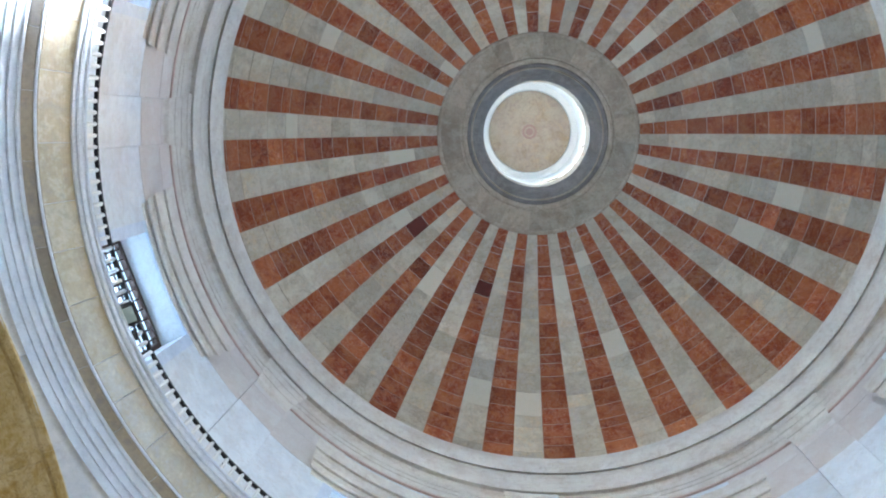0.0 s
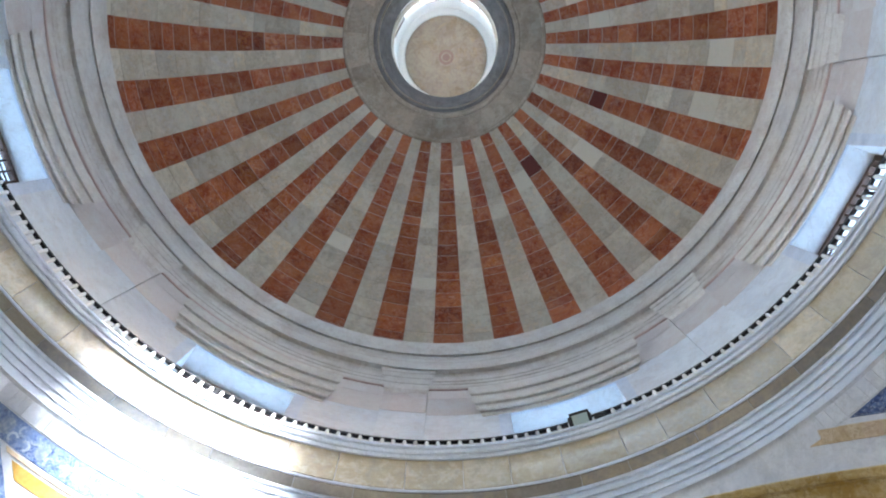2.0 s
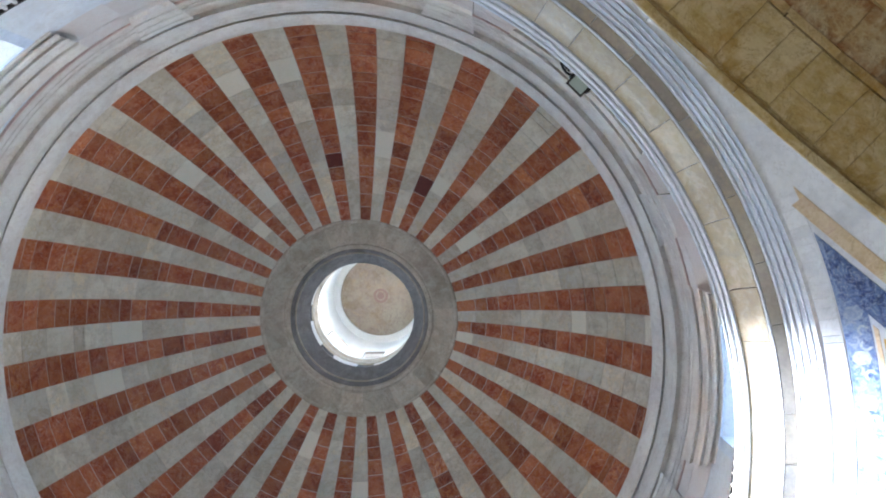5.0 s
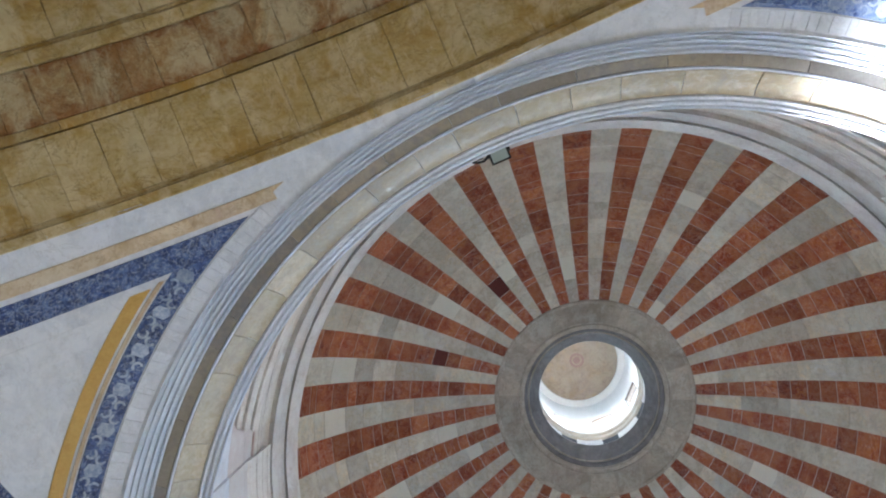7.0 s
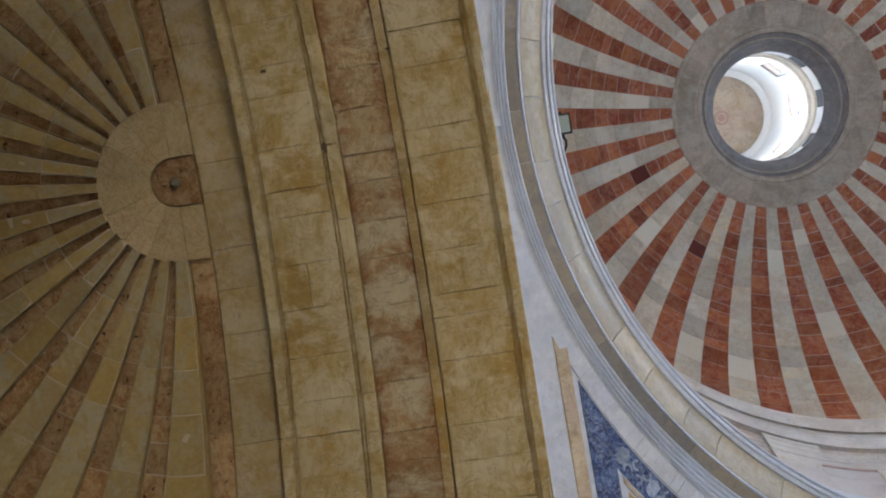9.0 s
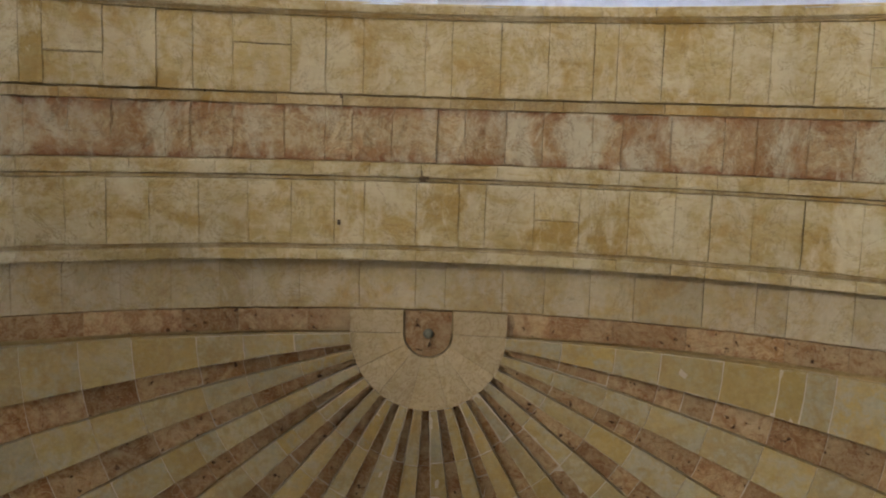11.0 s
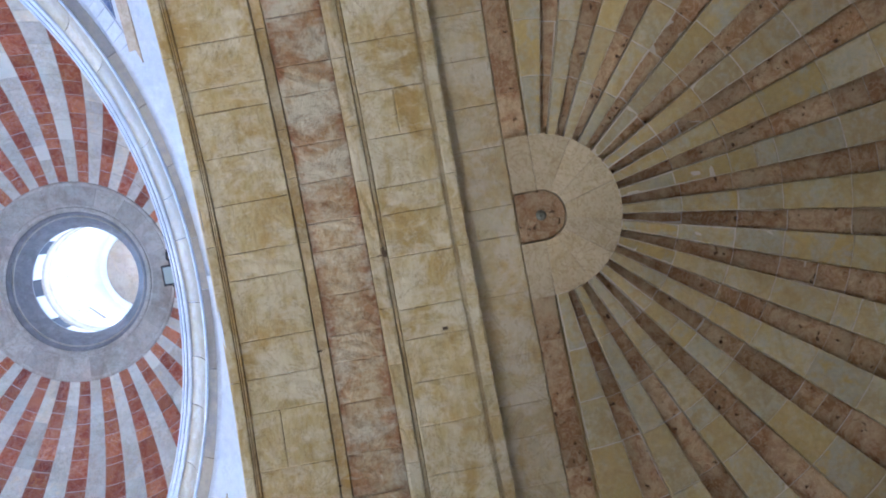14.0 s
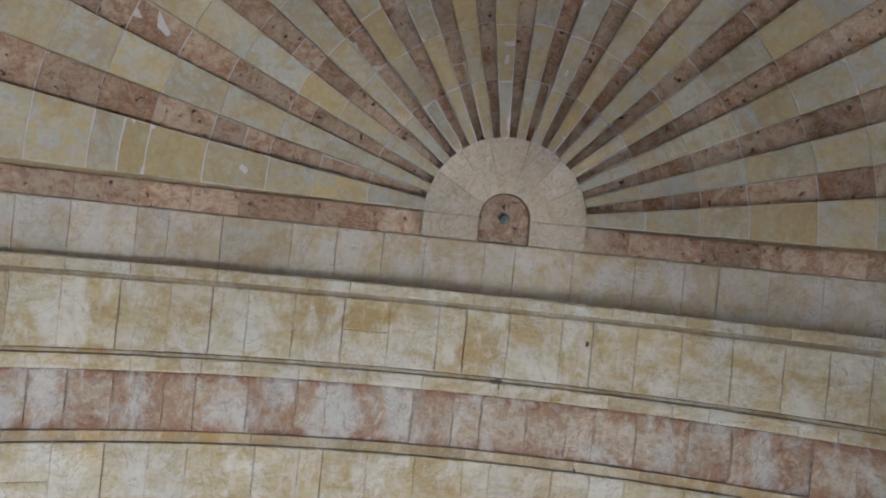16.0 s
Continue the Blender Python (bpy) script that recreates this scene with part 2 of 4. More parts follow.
ARCH = stone("yellow_limestone", [(0.43, 0.325, 0.117), (0.49, 0.395, 0.178), (0.6, 0.52, 0.31), (0.5, 0.41, 0.192), (0.56, 0.48, 0.271), (0.42, 0.325, 0.122)], stain=(0.61, 0.54, 0.338), scale=0.9, rough=0.62, vary=0.05, bump=0.5, spread=0.22, grain=12, vein=(0.347, 0.238, 0.0656), vein_amount=0.3, blotch=(0.41, 0.295, 0.0937), stretch=(0.6, 1.25, 1.0), warp=1.0, scratch=(0.6, 0.53, 0.328), weather=((0.66, 0.6, 0.412), (0.4, 0.27, 0.0703), (0.24, 0.16, 0.0562)))
OCHRE = stone("ochre_limestone_fillet", [(0.38, 0.28, 0.112), (0.47, 0.38, 0.206)], scale=2, rough=0.55, vary=0.12, bump=0.4, blotch=(0.33, 0.22, 0.075), weather=((0.58, 0.5, 0.31), (0.42, 0.27, 0.0562), (0.2, 0.13, 0.0469)))
PINK = stone("pink_breccia", [(0.356, 0.23, 0.105), (0.446, 0.332, 0.173), (0.525, 0.439, 0.262), (0.406, 0.278, 0.131), (0.485, 0.385, 0.221)], stain=(0.544, 0.471, 0.294), scale=1.2, rough=0.65, vary=0.07, bump=0.6, vein=(0.594, 0.535, 0.356), vein_amount=0.5, spread=0.5, grain=14, blotch=(0.337, 0.198, 0.0787), warp=1.4, scratch=(0.594, 0.535, 0.356), edge=(8.166, 0.294, 0.12, (0.257, 0.123, 0.0525)), weather=((0.594, 0.556, 0.399), (0.327, 0.171, 0.063), (0.158, 0.0749, 0.0367)))
STRIP = stone("pink_rib_stone", [(0.3, 0.165, 0.0703), (0.4, 0.255, 0.117), (0.5, 0.37, 0.202), (0.34, 0.2, 0.0825)], stain=(0.5, 0.385, 0.216), scale=1.6, rough=0.65, vary=0.16, bump=0.9, pits=1.8, vein=(0.6, 0.48, 0.291), vein_amount=0.5, spread=0.6, grain=10, blotch=(0.27, 0.13, 0.0469), warp=0.8)
APSECREAM = stone("apse_cream_limestone", [(0.42, 0.315, 0.108), (0.44, 0.365, 0.187), (0.43, 0.4, 0.281), (0.38, 0.3, 0.141), (0.46, 0.405, 0.244), (0.4, 0.37, 0.258), (0.46, 0.345, 0.117)], stain=(0.46, 0.355, 0.141), scale=1.5, rough=0.5, vary=0.09, bump=0.15, spread=0.25, blotch=(0.38, 0.28, 0.108), scratch=(0.5, 0.45, 0.3))
APSEDISC = stone("pale_apse_limestone", [(0.49, 0.407, 0.235), (0.55, 0.461, 0.288)], scale=1.4, rough=0.55, vary=0.09, vein=(0.3, 0.196, 0.0812), vein_amount=0.6, bump=0.3, blotch=(0.44, 0.343, 0.176), spread=0.6)
RECESS = stone("recess_limestone", [(0.45, 0.37, 0.20), (0.52, 0.44, 0.25), (0.47, 0.41, 0.26)], scale=1.2, rough=0.6, vary=0.06, bump=0.3, spread=0.5, blotch=(0.43, 0.335, 0.18), weather=((0.56, 0.50, 0.36), (0.43, 0.30, 0.10), (0.27, 0.19, 0.09)))
BLUE = stone("blue_inlay_marble", [(0.02, 0.04, 0.12), (0.045, 0.085, 0.24), (0.13, 0.20, 0.40)], scale=2.6, rough=0.35, vary=0.1, spread=0.9, vein=(0.50, 0.57, 0.70), vein_amount=0.5, blotch=(0.09, 0.15, 0.33))
INLAY = stone("blue_white_inlay_marble", [(0.19, 0.26, 0.42), (0.42, 0.49, 0.60)], scale=4.0, rough=0.35, vary=0.15, spread=0.8)
YELLOW = stone("yellow_inlay_marble", [(0.42, 0.25, 0.06), (0.52, 0.35, 0.11)], scale=2.5, rough=0.35, vary=0.08, spread=0.5)
TANINLAY = stone("tan_inlay_marble", [(0.46, 0.38, 0.26), (0.56, 0.48, 0.36), (0.50, 0.40, 0.32)], scale=2.0, rough=0.4, vary=0.1, spread=0.5, weather=((0.60, 0.53, 0.41), (0.40, 0.30, 0.17), (0.28, 0.20, 0.12)))
FLOOR = stone("floor_marble", [(0.27, 0.25, 0.23), (0.36, 0.34, 0.31)], scale=0.8, rough=0.25, vary=0.1)
WALLM = stone("wall_limestone", [(0.58, 0.55, 0.50), (0.66, 0.63, 0.58)], scale=0.8, rough=0.55, vary=0.05)
LANT = stone("lantern_plaster", [(0.62, 0.60, 0.56), (0.70, 0.68, 0.64)], scale=1.5, rough=0.7, vary=0.03)
LCEIL = stone("lantern_ceiling_stone", [(0.25, 0.19, 0.144), (0.312, 0.241, 0.184)], stain=(0.325, 0.23, 0.138), scale=2.2, rough=0.6, vary=0.03, weather=((0.31, 0.25, 0.18), (0.21, 0.145, 0.08), (0.15, 0.10, 0.06)))
# grey of the throat, its shade included, and of the lantern window frames
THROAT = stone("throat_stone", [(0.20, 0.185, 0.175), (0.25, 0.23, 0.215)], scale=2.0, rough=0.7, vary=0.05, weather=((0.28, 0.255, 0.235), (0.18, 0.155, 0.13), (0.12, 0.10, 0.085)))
CHIP = stone("chip_shade_stone", [(0.10, 0.075, 0.045), (0.14, 0.10, 0.06)], scale=3.0, rough=0.8, vary=0.05)
FAINT = stone("faded_red_stone", [(0.20, 0.12, 0.09), (0.25, 0.15, 0.12)], scale=4.0, rough=0.6, vary=0.05)
IRON = plain("black_iron", (0.012, 0.012, 0.013), 0.6, 0.0)
STEEL = plain("pale_painted_steel", (0.75, 0.75, 0.74), 0.4)
BROWN = stone("brown_window_wood", [(0.06, 0.035, 0.025), (0.09, 0.05, 0.035)], scale=4, rough=0.5, vary=0.05)
BRONZE = plain("green_bronze", (0.20, 0.21, 0.16), 0.55, 0.4)
LENS = plain("grey_green_lamp_glass", (0.36, 0.44, 0.43), 0.12)
RUBBER = plain("black_cable", (0.015, 0.015, 0.015), 0.6)
GLASS = bpy.data.materials.new("window_glass")
GLASS.use_nodes = True
gb = GLASS.node_tree.nodes["Principled BSDF"]
gb.inputs["Transmission Weight"].default_value = 1.0
gb.inputs["Roughness"].default_value = 0.02
gb.inputs["IOR"].default_value = 1.05


# ---- building helpers ----
def mesh_of(name, verts, faces, mat, smooth=False):
    me = bpy.data.meshes.new(name)
    me.from_pydata([tuple(v) for v in verts], [], faces)
    me.materials.append(mat)
    if smooth:
        me.polygons.foreach_set("use_smooth", [True] * len(me.polygons))
    me.update()
    return me


def part(name, me, parent=None, label=""):
    ob = new(name, me)
    if parent:
        ob.parent = parent
    if label:
        ob["label"] = label
    return ob


def structure(name, me, label, category):
    return tagged(new(name, me), label, category, kind="structure")


def shell(surf, u0, u1, v0, v1, nu, nv, thick):
    """Curved sheet with thickness: surf(u, v, h), h metres towards the room."""
    verts, faces = [], []
    n = (nu + 1) * (nv + 1)
    for h in (0.0, -thick):
        for j in range(nv + 1):
            for i in range(nu + 1):
                verts.append(surf(u0 + (u1 - u0) * i / nu, v0 + (v1 - v0) * j / nv, h))
    w = nu + 1
    for j in range(nv):
        for i in range(nu):
            a = j * w + i
            faces.append((a, a + 1, a + w + 1, a + w))
            faces.append((n + a, n + a + w, n + a + w + 1, n + a + 1))
    for i in range(nu):
        for a in (i, nv * w + i):
            faces.append((a, a + 1, n + a + 1, n + a))
    for j in range(nv):
        for a in (j * w, j * w + nu):
            faces.append((a, a + w, n + a + w, n + a))
    return verts, faces


def piece(surf, u0, u1, v0, v1, top, joint_u, joint_v, nu=1, nv=1, deep=0.03, jitter=0.0, rag=0.0):
    """One stone: a patch of surf raised by top over it, with slanting sides; joints in units of u and v."""
    verts, faces = [], []
    t = top + random.uniform(-jitter, jitter)
    cu, cv = joint_u, joint_v
    w = nu + 1
    for h, k in ((-deep, 0.45), (t - 0.3 * min(0.02, deep), 0.5), (t, 1.0)):
        for j in range(nv + 1):
            for i in range(nu + 1):
                a0, a1, b0, b1 = u0 + cu * k, u1 - cu * k, v0 + cv * k, v1 - cv * k
                u, v = a0 + (a1 - a0) * i / nu, b0 + (b1 - b0) * j / nv
                if rag and k == 1.0:
                    # worn edges: rim points wander inwards, the face is a little uneven
                    wu, wv = rag * random.random() * cu * 4, rag * random.random() * cv * 4
                    u += wu if i == 0 else -wu if i == nu else 0.0
                    v += wv if j == 0 else -wv if j == nv else 0.0
                    verts.append(surf(u, v, h + random.uniform(-1, 1) * 0.004 * rag))
                else:
                    verts.append(surf(u, v, h))
    n = w * (nv + 1)
    for j in range(nv):
        for i in range(nu):
            a = 2 * n + j * w + i
            faces.append((a, a + 1, a + w + 1, a + w))
    for lev in (0, 1):
        o, p = lev * n, (lev + 1) * n
        for i in range(nu):
            for a in (i, nv * w + i):
                faces.append((o + a, o + a + 1, p + a + 1, p + a))
        for j in range(nv):
            for a in (j * w, j * w + nu):
                faces.append((o + a, o + a + w, p + a + w, p + a))
    return verts, faces


def revolve(profile, n, a0=0.0, a1=360.0, closed=True):
    """Ring or arc of a closed (r, z) outline about the dome's axis."""
    full = abs(a1 - a0 - 360) < 1e-6
    cols = n if full else n + 1
    m = len(profile)
    verts, faces = [], []
    for i in range(cols):
        a = radians(a0 + (a1 - a0) * i / n)
        for r, z in profile:
            verts.append((r * math.cos(a), r * math.sin(a), z))
    for i in range(n):
        i2 = (i + 1) % cols
        for j in range(m if closed else m - 1):
            j2 = (j + 1) % m
            faces.append((i * m + j, i2 * m + j, i2 * m + j2, i * m + j2))
    if not full:
        faces.append(tuple(range(m)))
        faces.append(tuple((cols - 1) * m + j for j in reversed(range(m))))
    return verts, faces


def steps(rs, zs, slot=0.010, deep=0.045):
    """Stepped moulding going down and outwards, with a narrow quirk in each soffit."""
    out = []
    for i in range(len(rs) - 1):
        r, z, r2 = rs[i], zs[i], rs[i + 1]
        out += [(r, z + 0.006), (r + 0.006, z), (r2 - slot, z), (r2 - slot, z + deep), (r2, z + deep)]
    out.append((rs[-1], zs[-1]))
    return out


def box(x0, x1, y0, y1, z0, z1, m=None):
    v = [(x, y, z) for z in (z0, z1) for y in (y0, y1) for x in (x0, x1)]
    if m:
        v = [tuple(m @ Vector(p)) for p in v]
    return v, [(0, 2, 3, 1), (4, 5, 7, 6), (0, 1, 5, 4), (2, 6, 7, 3), (0, 4, 6, 2), (1, 3, 7, 5)]


def merge(*items):
    verts, faces = [], []
    for v, f in items:
        o = len(verts)
        verts += list(v)
        faces += [tuple(i + o for i in q) for q in f]
    return verts, faces


def cuts(a, b, step, wobble=0.25):
    """Joint positions from a to b, about step apart, uneven."""
    n = max(1, round((b - a) / step))
    out = [a + (b - a) * i / n for i in range(n + 1)]
    for i in range(1, n):
        out[i] += random.uniform(-wobble, wobble) * (b - a) / n
    return out


def turn(deg):
    return Matrix.Rotation(radians(deg), 4, "Z")


# ---- surfaces ----
def dome_at(az, el, h):
    r, a, e = DOME_R - h, radians(az), radians(el)
    return (r * math.cos(e) * math.cos(a), r * math.cos(e) * math.sin(a), DOME_Z + r * math.sin(e))


def barrel(radius):
    def at(phi, y, h):
        r, p = radius - h, radians(phi)
        return (r * math.cos(p), y, ARCH_Z + r * math.sin(p))
    return at


def apse_at(th, pol, h):
    """th: degrees round the apse axis, pol: degrees from the crown."""
    r, t, p = APSE_R - h, radians(th), radians(pol)
    return (r * math.sin(p) * math.cos(t), APSE_Y + r * math.sin(p) * math.sin(t), ARCH_Z + r * math.cos(p))


def sail_at(az, rr, h):
    """Pendentive: azimuth and distance from the axis."""
    a = radians(az)
    z = math.sqrt(max(SAIL_R ** 2 - rr ** 2, 0.0))
    k = (SAIL_R - h) / SAIL_R
    return (rr * math.cos(a) * k, rr * math.sin(a) * k, ARCH_Z + z * k)


# ---- floor and lower walls ----
def plan_floor():
    v, f = revolve([(0.01, 0.0), (24, 0.0), (24, -0.3), (0.01, -0.3)], 48)
    return structure("floor", mesh_of("floor", v, f, FLOOR), "polished marble church floor", "floor")


plan_floor()


def arm(deg, detailed):
    """Lower walls and vault core of one arm of the cross."""
    tag = {0: "east", 90: "north", 180: "west", 270: "south"}[deg]
    rot = turn(deg - 90)

    def put(vf):
        return [tuple(rot @ Vector(p)) for p in vf[0]], vf[1]
    items = []
    for s in (1, -1):
        items.append(box(min(s * 6.78, s * 7.6), max(s * 6.78, s * 7.6), 6.79, 10.4, 0, WALL_TOP + 0.3))

    def wall_at(th, z, h):
        r, t = 6.80 - h, radians(th)
        return (r * math.cos(t), APSE_Y + r * math.sin(t), z)
    if detailed:
        items.append(shell(wall_at, 0, 180, 0, WALL_TOP + 0.35, 48, 1, 0.4))
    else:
        # unseen opening added in the apse wall behind the fill lamp
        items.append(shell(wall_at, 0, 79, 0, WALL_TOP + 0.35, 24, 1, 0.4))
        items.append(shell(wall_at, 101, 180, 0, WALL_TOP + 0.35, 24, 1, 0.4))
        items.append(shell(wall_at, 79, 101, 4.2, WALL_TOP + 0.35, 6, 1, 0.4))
    v, f = put(merge(*items))
    structure("wall_" + tag, mesh_of("wall", v, f, WALLM), "limestone wall under the vault", "wall")
    v, f = put(merge(shell(barrel(ARCH_R + 0.06), 34, 146, ARCH_Y + 0.01, 9.54, 72, 2, 0.5),
                     shell(barrel(APSE_R + 0.03), 34, 146, 9.46, APSE_Y + 0.02, 72, 2, 0.4)))
    core = structure("arch_" + tag, mesh_of("arch", v, f, DARK_MORTAR if detailed else ARCH), "broad barrel arch of yellow limestone", "arch")
    v, f = put(shell(lambda t, p, h: apse_at(t, p, h - 0.03), 0, 180, 0.01, 56, 64, 24, 0.4))
    half = structure("half_dome_" + tag, mesh_of("half_dome", v, f, DARK_MORTAR if detailed else APSECREAM), "ribbed stone half dome over the apse", "half dome")
    return core, half


arch_north, half_dome_north = arm(90, True)
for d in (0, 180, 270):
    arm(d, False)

# ---- pendentives ----
RING_R = 6.735


def sail_limit(rr, edge):
    """Azimuth range, about 45 degrees, in which the pendentive keeps edge metres away from its arches."""
    lim = ARCH_Y - edge
    if rr <= lim:
        return 0.0, 90.0
    if rr >= lim * math.sqrt(2):
        return 45.0, 45.0
    lo = math.degrees(math.acos(lim / rr))
    return lo, 90 - lo


def sail_patch(r0, r1, edge, h, nr, na, floor_h=None):
    verts, faces = [], []
    for j in range(nr + 1):
        rr = r0 + (r1 - r0) * j / nr
        lo, hi = sail_limit(rr, edge)
        for i in range(na + 1):
            verts.append(sail_at(lo + (hi - lo) * i / na, rr, h))
    w = na + 1
    for j in range(nr):
        for i in range(na):
            a = j * w + i
            faces.append((a, a + 1, a + w + 1, a + w))
    return verts, faces


def edge_strip(d0, d1, rstart, h, side, n=40):
    """Ribbon that follows an arch, between d0 and d1 metres from it, from the ring down."""
    verts, faces = [], []
    for i in range(n + 1):
        row = []
        for d in (d0, d1):
            y = ARCH_Y - d
            x0 = math.sqrt(max(rstart ** 2 - y ** 2, 0.0))
            x = x0 + (y - x0) * i / n
            rr, az = math.hypot(x, y), math.degrees(math.atan2(y, x))
            row.append(sail_at(az if side else 90 - az, rr, h))
        verts += row
        if i:
            a = 2 * i - 2
            faces.append((a, a + 1, a + 3, a + 2))
    return verts, faces


def slabbed(vf, thick=0.012):
    """Gives a ribbon or patch a back and sides (towards the masonry)."""
    verts, faces = vf
    c = Vector((0, 0, ARCH_Z))
    n = len(verts)
    edges = {}
    for f in faces:
        for a, b in zip(f, f[1:] + f[:1]):
            edges[(a, b)] = edges.get((a, b), 0) + 1
    rim = [(a, b) for (a, b) in edges if (b, a) not in edges]
    out = list(verts) + [tuple(c + (Vector(p) - c) * (1 + thick / SAIL_R)) for p in verts]
    return out, list(faces) + [(a, b, b + n, a + n) for a, b in rim] + [tuple(i + n for i in reversed(f)) for f in faces]


def pendentive(k):
    rot = turn(90 * k)

    def done(vf, mat, smooth=False):
        v, f = slabbed(vf)
        return mesh_of("sail", [tuple(rot @ Vector(p)) for p in v], f, mat, smooth)
    corner = (ARCH_Y + 0.03) * math.sqrt(2) - 0.001
    base = structure("pendentive", done(sail_patch(RING_R - 0.02, corner, -0.03, 0.0, 40, 48), WHITE, True), "white marble pendentive with inlaid coloured bands", "pendentive")
    field = sail_patch(7.42, (ARCH_Y - 0.86) * math.sqrt(2) - 0.001, 0.86, 0.006, 24, 24)
    part("field_panel", done(field, WHITE), base, "plain white marble field")
    part("yellow_band", done(sail_patch(7.225, 7.34, 0.76, 0.008, 1, 40), YELLOW), base, "curved golden yellow marble band")
    part("grey_fillet", done(sail_patch(7.165, 7.20, 0.73, 0.010, 1, 40), TANINLAY), base)
    part("blue_band", done(sail_patch(6.93, 7.15, 0.43, 0.005, 1, 50), BLUE), base, "dark blue marble band with pale scrolls")
    for side in (0, 1):
        part("blue_strip", done(edge_strip(0.43, 0.68, 6.97, 0.009, side), BLUE), base, "straight dark blue marble strip")
        tan = part("tan_strip", done(edge_strip(0.235, 0.375, 6.93, 0.006, side), TANINLAY), base, "tan marble strip beside the arch")
        # the strip is laid in short lengths
        ends = cuts(2.45, 6.3, 0.42, 0.3)
        for x0, x1 in zip(ends, ends[1:]):
            verts = []
            for x in (x0 + 0.004, (x0 + x1) / 2, x1 - 0.004):
                for d in (0.24, 0.37):
                    y = ARCH_Y - d
                    if x < y:
                        rr, q = math.hypot(x, y), math.degrees(math.atan2(y, x))
                        verts.append(sail_at(q if side else 90 - q, rr, 0.010))
            if len(verts) == 6:
                part("tan_length", done((verts, [(0, 1, 3, 2), (2, 3, 5, 4)]), TANINLAY), tan)
    # pale row of small stones under the ring
    az = cuts(1, 89, 1.15, 0.3)
    for a, b in zip(az, az[1:]):
        lo, hi = sail_limit(6.925, 0.30)
        if a < lo or b > hi:
            continue
        v, f = piece(sail_at, a, b, 6.75, 6.922, 0.010, 0.05, 0.006, 1, 1, 0.01, 0.002)
        part("stone", mesh_of("stone", [tuple(rot @ Vector(p)) for p in v], f, WHITE), base)
    # pale meander in the blue band: square lozenges between paired scrolls
    lo, hi = sail_limit(7.04, 0.72)
    n = max(4, round((hi - lo) / 1.3))
    for i in range(n):
        c0 = lo + (hi - lo) * (i + 0.5) / n
        kind = i % 3
        shapes = []
        if kind == 0:
            shapes.append([(random.uniform(0.9, 1.1) * a, b) for a, b in ((-0.075, -0.05), (0.0, -0.085), (0.075, -0.05), (0.07, 0.05), (0.0, 0.075), (-0.07, 0.05))])
        else:
            way = 1 if kind == 1 else -1
            for q in (-1, 1):
                arc = []
                for r in (0.062, 0.034):
                    ts = [math.pi * (0.15 + 1.25 * t / 7) for t in range(8)]
                    ring = [(way * r * math.cos(t) + q * 0.028, q * (0.045 - r * math.sin(t) * 0.8)) for t in ts]
                    arc += ring if r > 0.05 else ring[::-1]
                shapes.append(arc)
        for sh in shapes:
            verts = [sail_at(c0 + math.degrees(u / 7.04), 7.04 + w, 0.0095) for u, w in sh]
            m = len(verts)
            faces = [tuple(range(m))] if kind == 0 else [(t, t + 1, m - 2 - t, m - 1 - t) for t in range(m // 2 - 1)]
            v, f = slabbed((verts, faces), 0.006)
            part("lozenge" if kind == 0 else "scroll", mesh_of("inlay", [tuple(rot @ Vector(p)) for p in v], f, INLAY), base)


for k in range(4):
    pendentive(k)


# ---- ring cornice and gallery ----
def ring_cornice():
    prof = [(8.0, 13.10), (6.07, 13.10), (6.045, 13.085), (6.04, 13.055), (6.05, 13.035), (6.065, 13.03), (6.065, 13.06), (6.078, 13.06), (6.08, 13.0), (6.10, 12.975),
            (6.118, 12.97), (6.118, 13.0), (6.13, 13.0), (6.135, 12.955), (6.165, 12.935), (6.185, 12.94), (6.20, 13.02), (6.32, 13.0), (6.43, 12.80), (6.425, 12.60), (6.43, 12.56), (6.445, 12.545),
            (6.46, 12.56), (6.462, 12.60), (6.59, 12.58)]
    prof += steps([6.605, 6.645, 6.68, 6.71, 6.735], [12.47, 12.33, 12.18, 12.04, 11.83], 0.011, 0.05)
    prof += [(6.77, 12.3), (8.0, 12.4)]
    v, f = revolve(prof, 240)
    base = structure("cornice", mesh_of("ring_cornice", v, f, WHITE), "moulded white and tan marble ring cornice", "cornice")

    def tan_at(az, s, h):
        r = 6.19 + 0.235 * s
        z = 12.945 - 0.375 * s + (0.075 * math.sin(math.pi * s))
        a = radians(az)
        r, z = r - h * 0.85, z - h * 0.53
        return (r * math.cos(a), r * math.sin(a), z)

    def grey_at(az, s, h):
        a = radians(az)
        r = 6.462 + 0.138 * s
        return (r * math.cos(a), r * math.sin(a), 12.555 - 0.03 * s - h)
    az = cuts(3, 363, 6.4, 0.3)
    for a, b in zip(az, az[1:]):
        v, f = piece(tan_at, a, b, 0.0, 1.0, 0.004, 0.06, 0.02, 5, 9, 0.015, 0.002)
        part("tan_stone", mesh_of("tan_stone", v, f, RINGTAN), base)
    az = cuts(0, 360, 7.2, 0.3)
    for a, b in zip(az, az[1:]):
        v, f = piece(grey_at, a, b, 0.0, 1.0, 0.008, 0.05, 0.03, 5, 1, 0.015, 0.002)
        part("grey_stone", mesh_of("grey_stone", v, f, RINGGREY), base)


ring_cornice()


